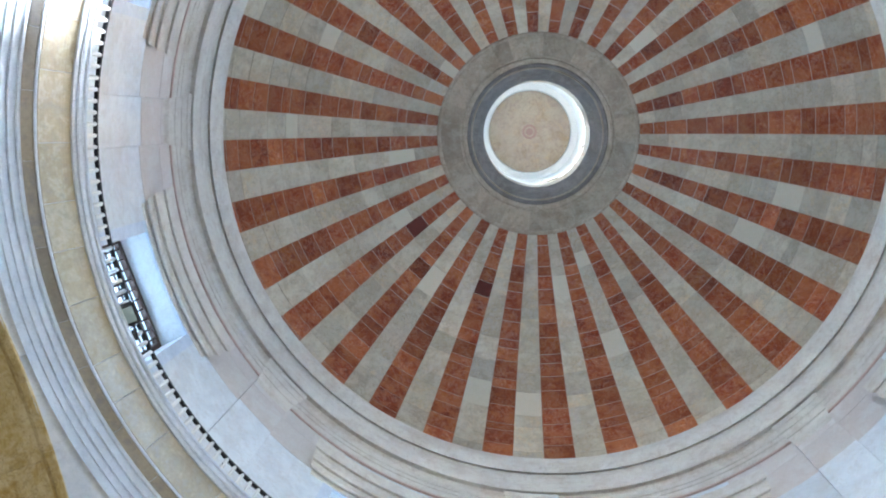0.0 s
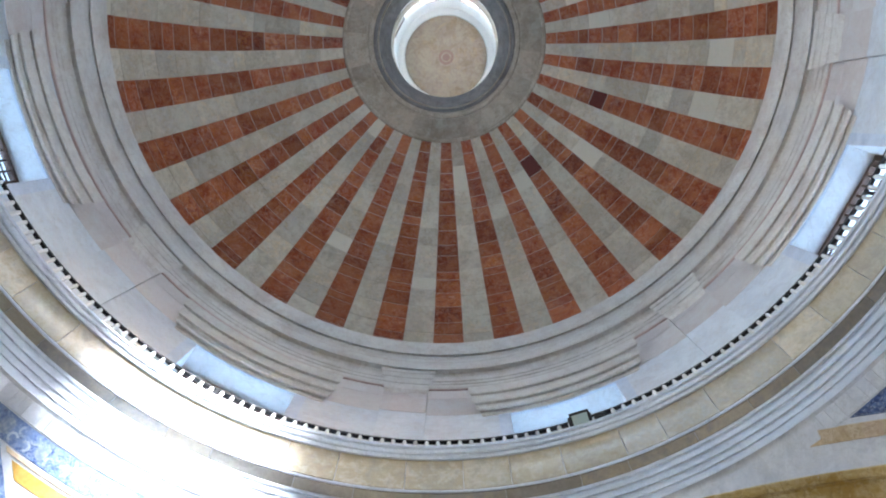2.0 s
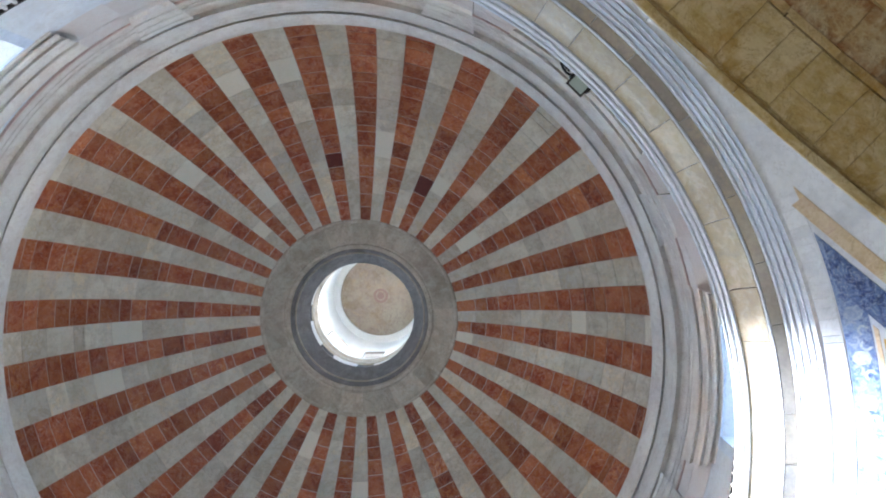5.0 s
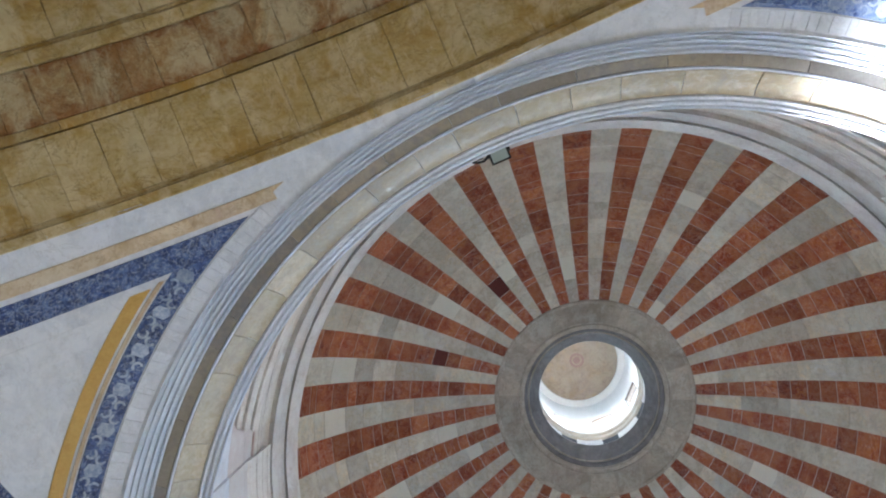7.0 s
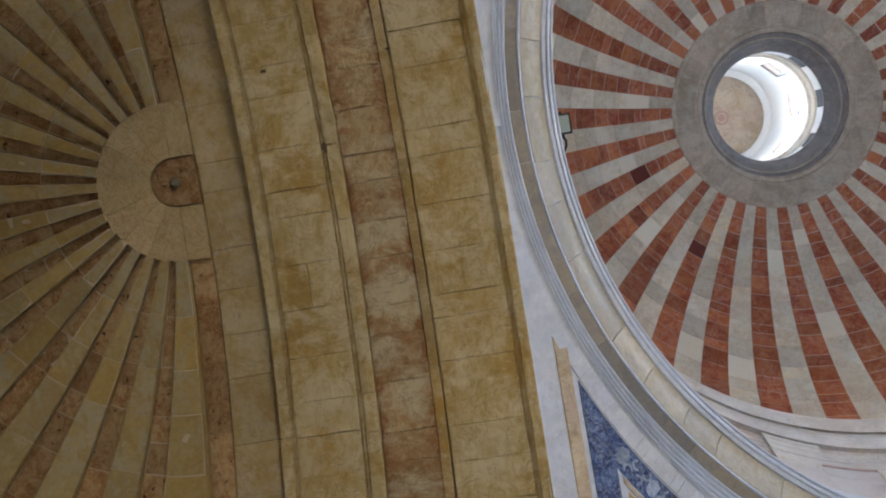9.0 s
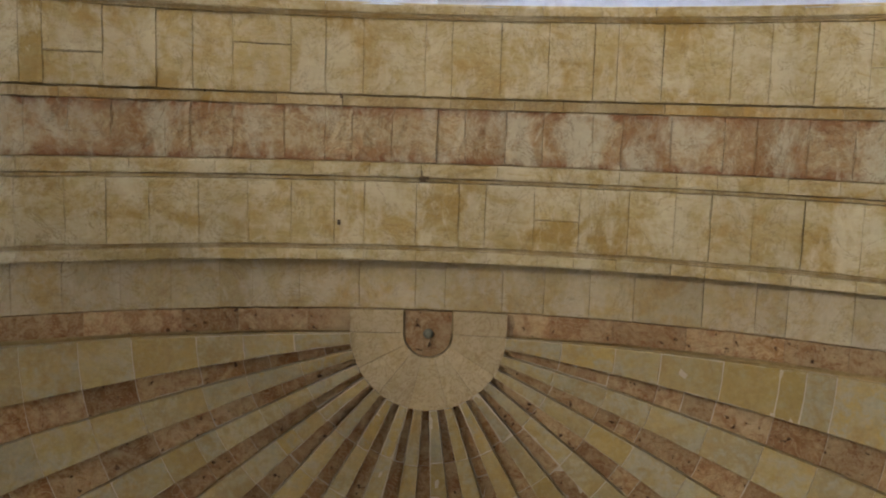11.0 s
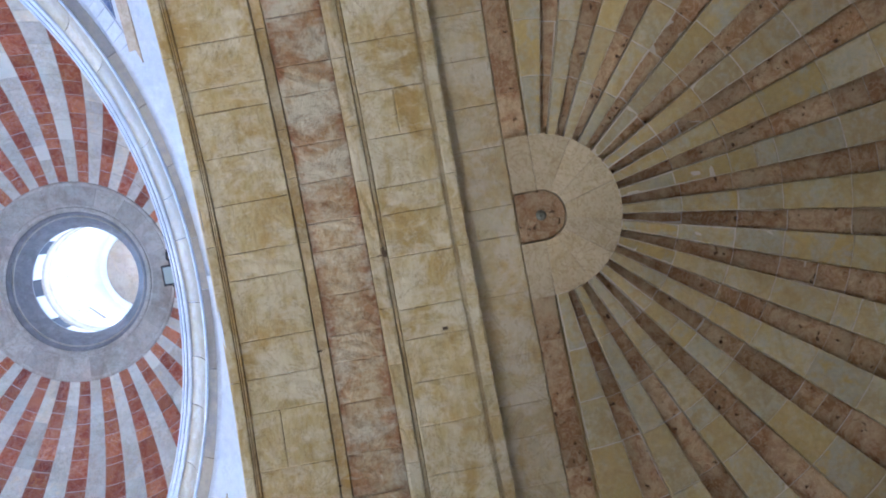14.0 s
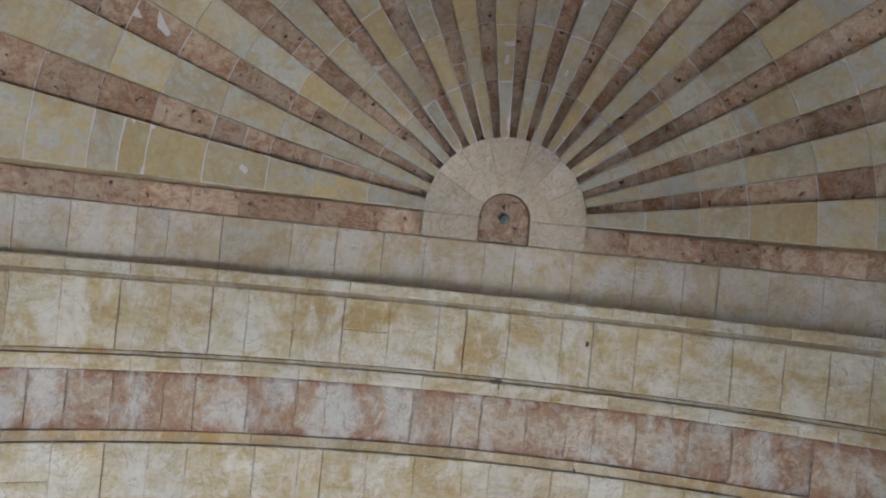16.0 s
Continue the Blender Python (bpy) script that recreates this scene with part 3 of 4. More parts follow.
def railing():
    """One eighth of the gallery railing, then copied round."""
    R = 6.30
    root = tagged(new("railing"), "black iron gallery railing with pale balusters", "railing", "gallery railing")
    v, f = revolve([(R - 0.024, 13.905), (R + 0.024, 13.905), (R + 0.024, 13.95), (R - 0.024, 13.95)], 20, 0, 45)
    part("top_rail", mesh_of("top_rail", v, f, IRON), root, "black iron handrail")
    v, f = revolve([(R - 0.025, 13.16), (R + 0.025, 13.16), (R + 0.025, 13.20), (R - 0.025, 13.20)], 20, 0, 45)
    part("bottom_rail", mesh_of("bottom_rail", v, f, IRON), root)
    prof = [(0.032, 0.0), (0.038, 0.08), (0.028, 0.16), (0.028, 0.30), (0.038, 0.36), (0.028, 0.42), (0.030, 0.71)]
    verts, faces = [], []
    for r, z in prof:
        for i in range(6):
            a = i * math.pi / 3
            verts.append((r * math.cos(a), r * math.sin(a), z))
    for j in range(len(prof) - 1):
        for i in range(6):
            faces.append((j * 6 + i, j * 6 + (i + 1) % 6, j * 6 + 6 + (i + 1) % 6, j * 6 + 6 + i))
    me = mesh_of("baluster", verts, faces, STEEL)
    for i in range(33):
        a = radians(45 * (i + 0.5) / 33)
        b = part("baluster", me, root)
        b.location = (R * math.cos(a), R * math.sin(a), 13.2)
    for i in range(2):
        a = radians(22.5 * i)
        v, f = box(-0.02, 0.02, -0.02, 0.02, 0.0, 0.84)
        p = part("post", mesh_of("post", v, f, IRON), root)
        p.location, p.rotation_euler = (R * math.cos(a), R * math.sin(a), 13.1), (0, 0, a)
    for k in range(1, 8):
        copy_thing(root, turn(45 * k))


railing()


# ---- drum ----
WIN, WZ0, WZ1 = 7.5, 13.5, 16.86      # half angle of a window opening, sill and head


def drum_at(az, z, h):
    a, r = radians(az), DRUM_R - h
    return (r * math.cos(a), r * math.sin(a), z)


def drum():
    items = []
    for k in range(8):
        c = 90 + 45 * k
        items.append(revolve([(DRUM_R + 0.01, 13.05), (7.97, 13.05), (7.97, 20.9), (DRUM_R + 0.01, 20.9)], 12, c + WIN, c + 45 - WIN))
        items.append(revolve([(DRUM_R + 0.01, WZ1), (7.97, WZ1), (7.97, 20.9), (DRUM_R + 0.01, 20.9)], 6, c - WIN, c + WIN))
        items.append(revolve([(DRUM_R + 0.01, 13.05), (7.97, 13.05), (7.97, WZ0), (DRUM_R + 0.01, WZ0)], 6, c - WIN, c + WIN))
    # unseen fins added outside the windows to block slanting sun
    for k in range(8):
        for q in (-1, 1):
            a0, a1 = sorted((90 + 45 * k + q * WIN, 90 + 45 * k + q * (WIN + 2.5)))
            items.append(revolve([(7.96, 13.05), (9.7, 13.05), (9.7, 17.6), (7.96, 17.6)], 2, a0, a1))
    v, f = merge(*items)
    base = structure("wall_drum", mesh_of("drum", v, f, SLAB), "white marble drum wall pierced by eight windows", "wall")
    for k in range(8):
        c = 90 + 45 * k
        cols = [c + WIN + 0.4, c + 19.2, c + 25.8, c + 45 - WIN - 0.4]
        for a, b in zip(cols, cols[1:]):
            wide = b - a < 9
            zs = [13.12, 15.1, 17.1, 18.02, 18.56]
            for z0, z1 in zip(zs, zs[1:]):
                v, f = piece(drum_at, a, b, z0, z1, 0.05 if wide else 0.012, 0.03, 0.004, 4, 1, 0.02, 0.002)
                part("panel", mesh_of("panel", v, f, SLAB if z0 < 17 else ROSE), base)
        v, f = revolve([(DRUM_R + 0.02, WZ1), (DRUM_R - 0.02, WZ1), (DRUM_R - 0.02, WZ1 + 0.22), (DRUM_R + 0.02, WZ1 + 0.22)], 6, c - WIN - 1.6, c + WIN + 1.6)
        part("lintel", mesh_of("lintel", v, f, WHITE), base)
        for s in (-1, 1):
            a0, a1 = sorted((c + s * WIN, c + s * (WIN + 1.6)))
            v, f = revolve([(DRUM_R + 0.02, 13.12), (DRUM_R - 0.02, 13.12), (DRUM_R - 0.02, WZ1 - 0.003), (DRUM_R + 0.02, WZ1 - 0.003)], 2, a0, a1)
            part("jamb", mesh_of("jamb", v, f, WHITE), base)


drum()


def drum_window(k):
    c = 90 + 45 * k
    m = turn(c)
    root = tagged(new("window_%d" % (k + 1)), "brown framed window with a square grid of panes", "window", "drum windows", "structure")
    half = 7.4 * math.sin(radians(WIN))
    items = [box(7.35, 7.45, -half, half, WZ0, WZ0 + 0.09, m), box(7.35, 7.45, -half, half, WZ1 - 0.09, WZ1, m)]
    for s in (-1, 1):
        items.append(box(7.35, 7.45, min(s * half, s * (half - 0.09)), max(s * half, s * (half - 0.09)), WZ0 + 0.09, WZ1 - 0.09, m))
    v, f = merge(*items)
    part("window_frame", mesh_of("window_frame", v, f, BROWN), root)
    for i in range(1, 11):
        y = -half + 2 * half * i / 11
        v, f = box(7.38, 7.42, y - 0.016, y + 0.016, WZ0 + 0.09, WZ1 - 0.09, m)
        part("glazing_bar", mesh_of("glazing_bar", v, f, BROWN), root)
    for i in range(1, 11):
        z = WZ0 + (WZ1 - WZ0) * i / 11
        v, f = box(7.385, 7.415, -half + 0.09, half - 0.09, z - 0.014, z + 0.014, m)
        part("glazing_bar", mesh_of("glazing_bar", v, f, BROWN), root)
    v, f = box(7.398, 7.404, -half + 0.05, half - 0.05, WZ0 + 0.05, WZ1 - 0.05, m)
    g = part("pane", mesh_of("pane", v, f, GLASS), root, "clear window glass")
    g.visible_shadow = False


for k in range(8):
    drum_window(k)


def entablature():
    prof = [(8.0, 20.42), (6.50, 20.42), (6.475, 20.37), (6.465, 20.26), (6.475, 20.12), (6.51, 19.98), (6.555, 19.86), (6.575, 19.82), (6.59, 19.90), (6.63, 19.90), (6.64, 19.74),
            (6.65, 19.70), (6.65, 19.50), (6.657, 19.48), (6.657, 19.30), (6.665, 19.14), (6.68, 19.10), (6.70, 19.16), (6.79, 19.18), (6.835, 19.12), (6.85, 19.06),
            (6.85, 18.90), (6.865, 18.89), (6.865, 18.95), (6.873, 18.95), (6.873, 18.77), (6.888, 18.76), (6.888, 18.82), (6.896, 18.82), (6.896, 18.64), (6.91, 18.60),
            (6.91, 18.64), (6.94, 18.64), (6.94, 18.55), (8.0, 18.55)]
    v, f = revolve(prof, 200)
    base = structure("entablature", mesh_of("entablature", v, f, CREAM), "moulded cream stone entablature under the dome", "cornice")

    def mitred(outline, half, name, label, c, n):
        """Stepped block whose ends step back as its front does."""
        deep = outline[1][0]
        verts, faces = [], []
        m = len(outline)
        for i in range(n + 1):
            for r, z in outline:
                a = radians(c + (half - math.degrees((r - deep) * 0.75 / r)) * (2 * i / n - 1))
                verts.append((r * math.cos(a), r * math.sin(a), z))
        for i in range(n):
            for j in range(m - 1):
                faces.append((i * m + j, (i + 1) * m + j, (i + 1) * m + j + 1, i * m + j + 1))
        faces += [tuple(range(m)), tuple(n * m + j for j in reversed(range(m)))]
        part(name, mesh_of(name, verts, faces, CREAM), base, label)
    for k in range(8):
        c = 90 + 45 * k
        # projecting block over each pilaster
        block = [(6.96, 19.04), (6.70, 19.04), (6.70, 18.86), (6.712, 18.85), (6.712, 18.93), (6.722, 18.93), (6.75, 18.70), (6.762, 18.69), (6.762, 18.76), (6.772, 18.76), (6.80, 18.50), (6.815, 18.49), (6.815, 18.55), (6.825, 18.55), (6.85, 18.28), (6.90, 18.20), (6.90, 18.12), (6.96, 18.12)]
        mitred(block, 4.4, "capital_block", "stepped block over a pilaster", c + 22.5, 8)
        # rosy frieze stones between
        for a, b in ((c + 13.4, c + 18.6), (c + 26.4, c + 31.6)):
            v, f = piece(drum_at, a, b, 18.03, 18.57, 0.016, 0.03, 0.004, 3, 1, 0.02)
            part("frieze_stone", mesh_of("frieze_stone", v, f, ROSE), base)
        # hood over each window
        hood = [(6.96, 17.76), (6.66, 17.76), (6.655, 17.72), (6.66, 17.40), (6.672, 17.38), (6.672, 17.415), (6.72, 17.415), (6.725, 17.36), (6.73, 17.10), (6.742, 17.08), (6.742, 17.12), (6.80, 17.12), (6.805, 17.08), (6.81, 16.98), (6.84, 16.95), (6.84, 17.02), (6.90, 17.02), (6.915, 16.92), (6.96, 16.90)]
        mitred(hood, 13.0, "window_hood", "moulded stone hood over a window", c, 18)
    # thin rosy fillet under the mouldings
    v, f = revolve([(6.905, 18.585), (6.90, 18.555), (6.905, 18.53), (6.95, 18.53), (6.95, 18.585)], 160)
    part("rosy_fillet", mesh_of("rosy_fillet", v, f, ROSEFILLET), base, "thin rosy fillet")


entablature()


# ---- floodlight on the cornice ----
def floodlight():
    root = tagged(new("floodlight"), "small black floodlight with greenish glass on the cornice", "floodlight")
    root.location = (0.05, 6.00, 13.12)
    m = Matrix.Rotation(radians(-14), 4, "X")
    part("housing", mesh_of("housing", *merge(box(-0.125, 0.125, -0.10, 0.10, -0.02, 0.07, m), box(-0.09, 0.09, -0.06, 0.06, 0.07, 0.12, m)), IRON), root)
    part("glass", mesh_of("glass", *box(-0.100, 0.100, -0.075, 0.075, -0.027, -0.019, m), LENS), root, "grey-green front glass")
    part("bracket", mesh_of("bracket", *merge(box(-0.15, -0.128, 0.0, 0.03, -0.01, 0.16), box(0.128, 0.15, 0.0, 0.03, -0.01, 0.16), box(-0.15, 0.15, 0.0, 0.32, 0.16, 0.18)), IRON), root)
    cu = bpy.data.curves.new("cable", "CURVE")
    cu.dimensions, cu.bevel_depth = "3D", 0.016
    sp = cu.splines.new("POLY")
    pts = [(0.14, 0.02, 0.05), (0.2, -0.01, 0.0), (0.27, 0.0, -0.01), (0.33, 0.03, 0.02), (0.3, 0.08, 0.05), (0.22, 0.07, 0.03), (0.2, 0.03, 0.02), (0.28, 0.04, 0.0), (0.36, 0.1, 0.04)]
    sp.points.add(len(pts) - 1)
    for p, q in zip(sp.points, pts):
        p.co = (*q, 1)
    cu.materials.append(RUBBER)
    ob = new("cable", cu)
    ob.parent = root


floodlight()

# ---- oculus and lantern ----


def oculus():
    prof = [(2.60, 26.36), (2.575, 26.33), (2.52, 26.34), (2.50, 26.36), (1.98, 26.44), (1.955, 26.47), (1.93, 26.44), (1.86, 26.45), (1.84, 26.48), (1.82, 26.50), (1.84, 26.56), (1.70, 26.80), (1.55, 27.0), (1.54, 27.3), (1.9, 27.6), (2.7, 27.6), (2.7, 26.5)]
    v, f = revolve(prof, 96)
    base = structure("oculus_ring", mesh_of("oculus_ring", v, f, OCU), "grey stone ring round the oculus", "oculus")

    def at(az, r, h):
        a = radians(az)
        return (r * math.cos(a), r * math.sin(a), 26.36 + (2.5 - r) * 0.154 - h)
    az = cuts(5, 365, 18, 0.25)
    for a, b in zip(az, az[1:]):
        v, f = piece(at, a, b, 2.00, 2.495, 0.010, 0.12, 0.004, 6, 1, 0.02, 0.003)
        part("ring_stone", mesh_of("ring_stone", v, f, OCU), base)
    # the throat's stone colour is darkened to hold the opening's shade
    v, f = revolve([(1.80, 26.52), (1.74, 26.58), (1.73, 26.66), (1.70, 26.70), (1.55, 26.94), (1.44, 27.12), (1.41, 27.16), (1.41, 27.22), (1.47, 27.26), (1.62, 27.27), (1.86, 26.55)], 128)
    part("throat", mesh_of("throat", v, f, THROAT), base, "sloping throat of the oculus, darkened with its shade")
    v, f = revolve([(1.725, 26.66), (1.70, 26.655), (1.685, 26.68), (1.69, 26.705), (1.72, 26.71)], 128)
    part("throat_moulding", mesh_of("throat_moulding", v, f, OCU), base)


oculus()


def lantern():
    def wall(a0, a1, z0, z1):
        return revolve([(1.56, z0), (1.80, z0), (1.80, z1), (1.56, z1)], 4, a0, a1)
    items = [revolve([(1.54, 27.24), (1.80, 27.24), (1.80, 29.45), (1.54, 29.45)], 48), revolve([(1.56, 30.85), (1.80, 30.85), (1.80, 33.2), (1.56, 33.2)], 48)]
    for k in range(8):
        items.append(wall(45 * k + 12, 45 * k + 33, 29.45, 30.85))
    v, f = merge(*items)
    base = structure("lantern", mesh_of("lantern", v, f, LANT), "bright white plastered lantern above the oculus", "lantern")
    v, f = revolve([(1.55, 28.02), (1.50, 28.05), (1.46, 28.12), (1.45, 28.28), (1.47, 28.32), (1.47, 28.44), (1.43, 28.52), (1.425, 28.66), (1.45, 28.72), (1.50, 28.76), (1.55, 28.78)], 96)
    part("base_moulding", mesh_of("base_moulding", v, f, OCU), base, "rounded grey ring at the lantern foot")
    # flat black band: shade in the gaps between the pale blocks, as colour
    v, f = revolve([(1.51, 27.26), (1.545, 27.26), (1.545, 28.04), (1.51, 28.04)], 64)
    part("dark_recess", mesh_of("dark_recess", v, f, IRON), base)
    for k in range(8):
        a = 45 * k + 9
        v, f = revolve([(1.475, 27.42), (1.515, 27.42), (1.515, 27.98), (1.475, 27.98)], 6, a, a + 27)
        part("pale_block", mesh_of("pale_block", v, f, LANT), base, "white block in the lantern foot")
    v, f = revolve([(0.001, 33.02), (1.33, 33.0), (1.36, 33.04), (1.56, 33.02), (1.80, 33.02), (1.80, 33.3), (0.001, 33.3)], 96)
    ceil = part("ceiling", mesh_of("ceiling", v, f, LANT), base)
    v, f = revolve([(0.001, 33.005), (1.325, 32.985), (1.325, 33.02), (0.001, 33.03)], 64)
    part("ceiling_disc", mesh_of("ceiling_disc", v, f, LCEIL), base, "brown stone ceiling disc")
    v, f = revolve([(0.16, 32.996), (0.24, 32.995), (0.24, 33.02), (0.16, 33.02)], 32)
    part("ceiling_circle", mesh_of("ceiling_circle", v, f, FAINT), base, "pink ring in the middle of the ceiling")
    v, f = revolve([(0.001, 32.985), (0.12, 32.99), (0.12, 33.02), (0.001, 33.02)], 24)
    part("ceiling_boss", mesh_of("ceiling_boss", v, f, FAINT), base, "red centre of the ceiling")
    for k in range(8):
        m = turn(45 * k)
        w = part("lantern_window", mesh_of("lantern_window", *merge(box(1.545, 1.60, -0.34, -0.30, 29.43, 30.87, m), box(1.545, 1.60, 0.30, 0.34, 29.43, 30.87, m), box(1.545, 1.60, -0.30, 0.30, 29.43, 29.48, m), box(1.545, 1.60, -0.30, 0.30, 30.82, 30.87, m)), THROAT), base, "small framed lantern window")
        g = part("pane", mesh_of("pane", *box(1.688, 1.693, -0.31, 0.31, 29.51, 30.79, m), GLASS), w)
        g.visible_shadow = False


lantern()


# ---- arch of the north arm: bands of stones ----
def stone_band(parent, surf, y0, y1, step, mat, top, name, nu=2, jitter=0.004, jy=0.006, lo=37, hi=143, split=0.0, radius=8.6, deep=0.07, nv=1, rag=0.0):
    phi = cuts(lo, hi, math.degrees(step / radius), 0.28)
    for a, b in zip(phi, phi[1:]):
        ju = math.degrees(0.0026 / radius)
        halves = [(y0, y1)]
        if random.random() < split:
            q = y0 + (y1 - y0) * random.uniform(0.35, 0.65)
            halves = [(y0, q), (q, y1)]
        for c, d in halves:
            v, f = piece(surf, a, b, c, d, top, ju, jy, nu, nv, deep, jitter, rag)
            part(name, mesh_of(name, v, f, mat), parent)


soffit = barrel(ARCH_R)
stone_band(arch_north, soffit, 6.772, 6.888, 1.1, ARCH, 0.045, "edge_stone", 6, 0.004, nv=1, rag=1.0)
stone_band(arch_north, soffit, 6.892, 6.908, 1.1, OCHRE, 0.034, "ochre_fillet", 2, 0.003, jy=0.002, deep=0.03)
stone_band(arch_north, soffit, 6.911, 6.935, 1.1, OCHRE, 0.026, "ochre_fillet", 2, 0.003, jy=0.002, deep=0.03)
stone_band(arch_north, soffit, 6.938, 7.748, 0.46, ARCH, 0.014, "arch_stone", 4, 0.009, jy=0.004, split=0.04, nv=4, rag=1.3)
stone_band(arch_north, soffit, 7.76, 7.87, 0.8, OCHRE, 0.004, "ochre_fillet", 2, 0.004)
stone_band(arch_north, soffit, 7.872, 8.46, 0.42, PINK, -0.006, "pink_stone", 4, 0.008, nv=4, rag=2.2)
stone_band(arch_north, soffit, 8.465, 8.62, 0.62, ARCH, 0.03, "fillet_stone", 4, 0.006, nv=2, rag=1.5)
stone_band(arch_north, soffit, 8.625, 8.665, 0.9, OCHRE, 0.012, "ochre_fillet", 2, 0.003)
stone_band(arch_north, soffit, 8.67, 9.372, 0.46, ARCH, 0.025, "arch_stone", 4, 0.009, jy=0.004, split=0.07, nv=4, rag=1.3)
stone_band(arch_north, soffit, 9.376, 9.390, 1.0, OCHRE, 0.019, "ochre_fillet", 2, 0.003, jy=0.002, deep=0.03)
stone_band(arch_north, soffit, 9.393, 9.413, 1.0, OCHRE, 0.019, "ochre_fillet", 2, 0.003, jy=0.002, deep=0.03)
stone_band(arch_north, soffit, 9.416, 9.545, 0.46, ARCH, 0.025, "edge_stone", 4, 0.006, nv=1, rag=1.0)
# raised dark piece: the shade inside a broken notch put into colour
v, f = merge(*[piece(soffit, 90.2 + a, 90.2 + a + w, 8.52 + y, 8.52 + y + d, 0.034, 0.03, 0.006, 1, 1, 0.01) for a, w, y, d in ((0, 0.35, 0, 0.12), (0.25, 0.5, 0.07, 0.07), (0.5, 0.28, 0.02, 0.07))])
part("chipped_spot", mesh_of("chipped_spot", v, f, CHIP), arch_north, "broken notch in the fillet, its shade painted dark")
# small chips at random places, in the notch's dark colour
for k in range(4):
    a, y = random.uniform(60, 120), random.choice((7.0, 7.3, 7.74, 8.5, 8.64, 9.1, 9.38))
    v, f = piece(soffit, a, a + random.uniform(0.12, 0.3), y, y + random.uniform(0.03, 0.06), 0.032, 0.02, 0.004, 1, 1, 0.012)
    part("chipped_spot", mesh_of("chipped_spot", v, f, CHIP), arch_north, "small dark chip in the vault")
recess = barrel(APSE_R)
stone_band(arch_north, recess, 9.52, 10.10, 0.52, RECESS, 0.012, "recess_stone", 3, 0.004, radius=8.83, nv=3, rag=0.8)

# ---- half dome: raised cream ribs and sunk pink strips ----
DISC_POL = math.degrees(math.asin(0.875 / APSE_R))
NEAR = 36.0


PALE_JOINT = stone("pale_apse_mortar", [(0.56, 0.50, 0.38), (0.64, 0.58, 0.46)], scale=3, rough=0.85, vary=0.05)
NEAR_COURSES = cuts(DISC_POL, NEAR, math.degrees(0.60 / APSE_R), 0.12)
FAR_COURSES = cuts(NEAR, 52, math.degrees(0.60 / APSE_R), 0.12)


def strip_stones(t0, t1, mat, top, name, extra):
    """Stones of one rib from the disc outwards in rings that run round the half dome; the far ones are joined."""
    pol = [NEAR_COURSES[0]]
    for a, b in zip(NEAR_COURSES, NEAR_COURSES[1:]):
        if random.random() < extra:
            pol.append(a + (b - a) * random.uniform(0.35, 0.65))
        pol.append(b + (random.uniform(-0.16, 0.16) if b < NEAR else 0.0))
    v, f = shell(lambda t, p, h: apse_at(t, p, h + top - 0.005), t0 + 0.12, t1 - 0.12, DISC_POL, 52, 2, 30, 0.02)
    bed = part("joint_bed", mesh_of("joint_bed", v, f, PALE_JOINT), half_dome_north, "pale mortar between the stones of a rib")
    for a, b in zip(pol, pol[1:]):
        jt = min(0.4, math.degrees(0.006 / (APSE_R * math.sin(radians(a)))))
        v, f = piece(apse_at, t0, t1, a, b, top, jt, 0.028, 2, 3, 0.04, 0.003, 0.6)
        part(name, mesh_of(name, v, f, mat), bed)
    far = []
    for a, b in zip(FAR_COURSES, FAR_COURSES[1:]):
        far.append(piece(apse_at, t0, t1, a, b, top, 0.03, 0.03, 1, 2, 0.04, 0.003))
    return merge(*far)


far_cream, far_pink = [], []
PW = 2.5
for k in range(16):
    a0 = 11.25 * k + (PW if k else 0.6)
    a1 = 11.25 * (k + 1) - (PW if k < 15 else 0.6)
    far_cream.append(strip_stones(a0, a1, APSECREAM, 0.085, "rib_stone", 0.05))
    if k:
        far_pink.append(strip_stones(11.25 * k - PW, 11.25 * k + PW, STRIP, 0.0, "sunk_stone", 0.25))
tagged(part("far_rib_stones", mesh_of("far_rib_stones", *merge(*far_cream), APSECREAM), half_dome_north), kind="stuff")
tagged(part("far_sunk_stones", mesh_of("far_sunk_stones", *merge(*far_pink), STRIP), half_dome_north), kind="stuff")
# straight pink courses between the arch and the first ribs
for lo, hi in ((37, 90 - DISC_POL), (90 + DISC_POL, 143)):
    stone_band(half_dome_north, recess, 10.105, 10.365, 0.60, STRIP, 0.004, "sunk_stone", 2, 0.003, lo=lo, hi=hi, radius=8.83)


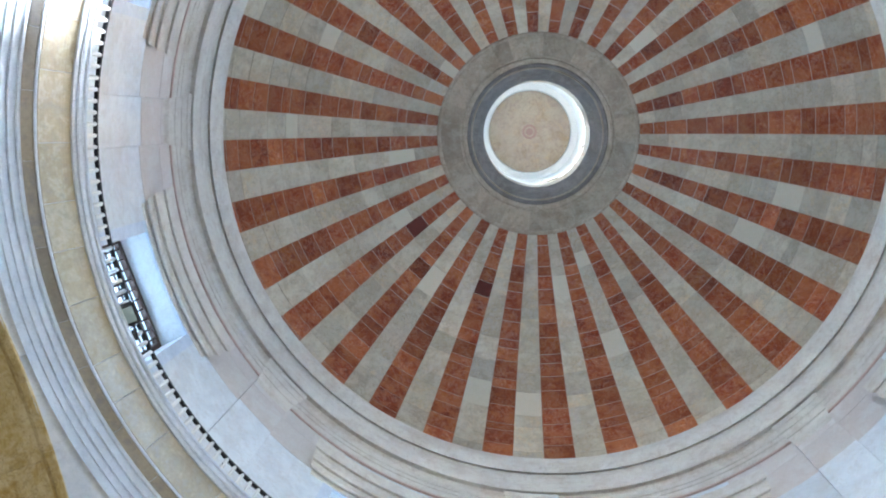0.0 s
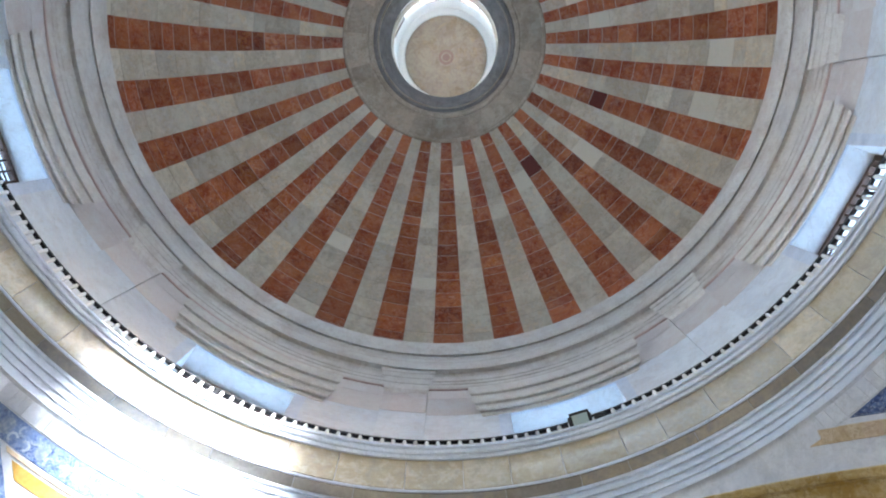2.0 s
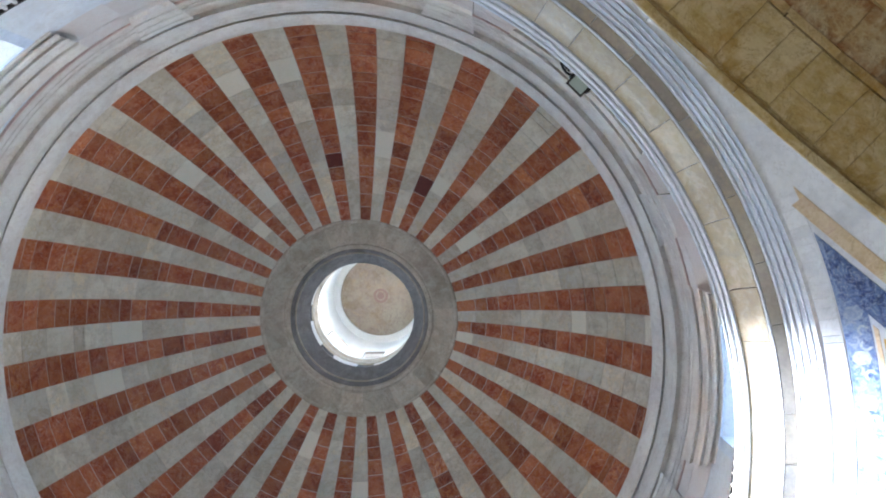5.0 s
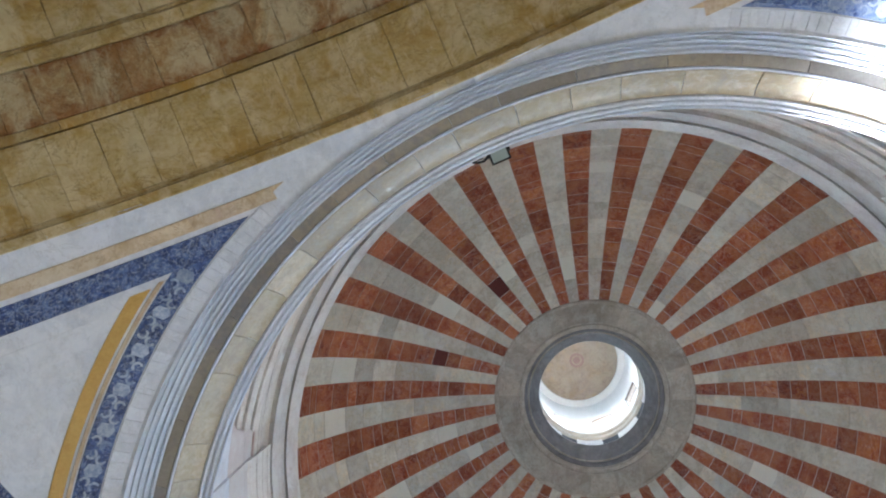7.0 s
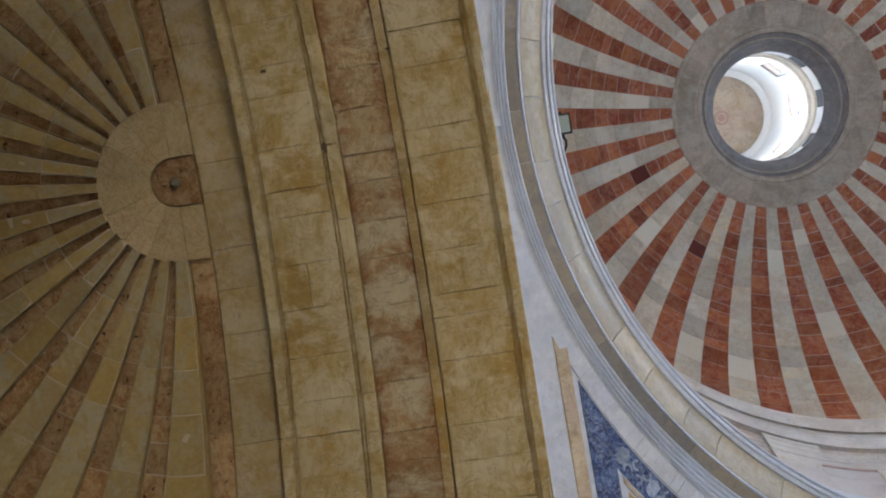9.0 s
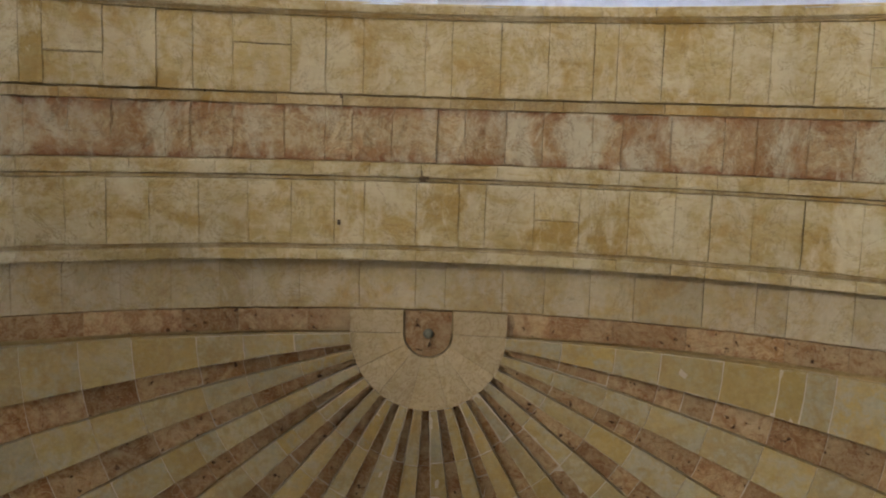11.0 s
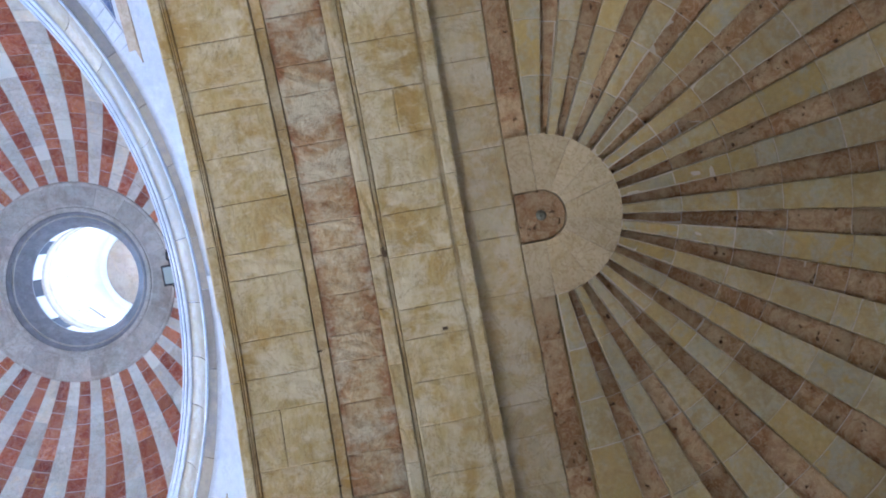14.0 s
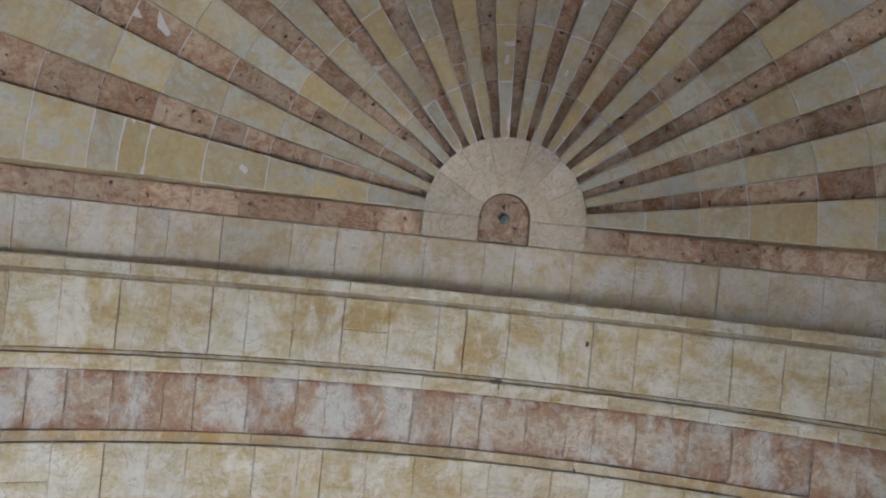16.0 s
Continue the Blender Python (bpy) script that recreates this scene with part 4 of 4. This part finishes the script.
def apse_disc():
    def flat(x, y, h):
        r = APSE_R - h
        return (x, y, ARCH_Z + math.sqrt(max(r * r - x * x - max(y - APSE_Y, 0) ** 2, 0)))

    def polar(th, rr, h):
        t = radians(th)
        return flat(rr * math.cos(t), APSE_Y + rr * math.sin(t), h)
    th = [0, 30, 52, 74, 103, 128, 152, 180]
    for a, b in zip(th, th[1:]):
        v, f = piece(polar, a, b, 0.275, 0.88, 0.05, 0.18, 0.004, 5, 2, 0.04, 0.002)
        part("disc_stone", mesh_of("disc_stone", v, f, APSEDISC), half_dome_north)
    for s in (-1, 1):
        x0, x1 = sorted((s * 0.275, s * 0.88))
        v, f = piece(flat, x0, x1, 10.105, 10.37, 0.05, 0.004, 0.004, 2, 1, 0.04)
        part("disc_stone", mesh_of("disc_stone", v, f, APSEDISC), half_dome_north)
    # keystone shaped like a D
    verts = [(-0.262, 10.115), (0.262, 10.115)] + [(0.262 * math.cos(t), APSE_Y + 0.262 * math.sin(t)) for t in [math.pi * i / 16 for i in range(17)]]
    n = len(verts)
    v = [flat(x, y, 0.03) for x, y in verts] + [flat(x, y, -0.03) for x, y in verts]
    f = [tuple(range(n))] + [(i, (i + 1) % n, n + (i + 1) % n, n + i) for i in range(n)]
    key = part("keystone", mesh_of("keystone", v, f, STRIP), half_dome_north, "pinkish D-shaped keystone with a bronze knob")
    z = ARCH_Z + APSE_R - 0.03
    prof = [(0.001, -0.05), (0.03, -0.048), (0.05, -0.03), (0.058, 0.0), (0.058, 0.02), (0.001, 0.02)]
    v, f = revolve(prof, 24)
    part("knob", mesh_of("knob", [(x, y + APSE_Y, q + z) for x, y, q in v], f, BRONZE, True), key, "green bronze knob")


apse_disc()


# ---- dome: alternate red and grey stripes of stones ----
def dome():
    top_el = math.degrees(math.acos(OCULUS / DOME_R))
    FOOT, TWIST = 9.5, -0.6
    v, f = shell(lambda a, e, h: dome_at(a, e, h - 0.03), 0, 360, 8.0, 71.5, 128, 36, 0.3)
    base = structure("dome", mesh_of("dome", v, f, MORTAR), "coffer-less dome of radiating red and grey marble stripes", "dome")
    special = {(7, "g"): (59.5, PALE), (12, "g"): (45.5, PALE), (3, "g"): (35, PALE), (1, "g"): (59.4, PALE), (0, "g"): (44, PALE), (6, "r"): (59, DARKRED), (3, "r"): (58, DARKRED), (28, "g"): (46, PALE), (20, "g"): (54, PALE)}
    for k in range(32):
        for kind, c, mat, step in (("g", 11.25 * k + TWIST, GREY, 0.62), ("r", 11.25 * (k + 0.5) + TWIST, RED, 0.40)):
            a0, a1 = c - 2.8125, c + 2.8125
            v, f = shell(lambda a, e, h: dome_at(a, e, h - 0.007), a0, a1, FOOT, top_el, 3, 24, 0.008)
            stripe = part("grey_stripe" if kind == "g" else "red_stripe", mesh_of("stripe", v, f, MORTAR if kind == "r" else GREY), base)
            els = cuts(FOOT, top_el, math.degrees(step / DOME_R), 0.32)
            for a, b in zip(els, els[1:]):
                m = mat
                if (k, kind) in special and a <= special[(k, kind)][0] < b:
                    m = special[(k, kind)][1]
                elif kind == "g" and random.random() < 0.03:
                    m = PALE
                je = math.degrees(0.019 / DOME_R) if kind == 'r' else math.degrees(0.010 / DOME_R)
                v, f = piece(dome_at, a0, a1, a, b, 0.004, 0.02, je, 2, 2, 0.012, 0.002)
                part("stone", mesh_of("stone", v, f, m), stripe)


dome()
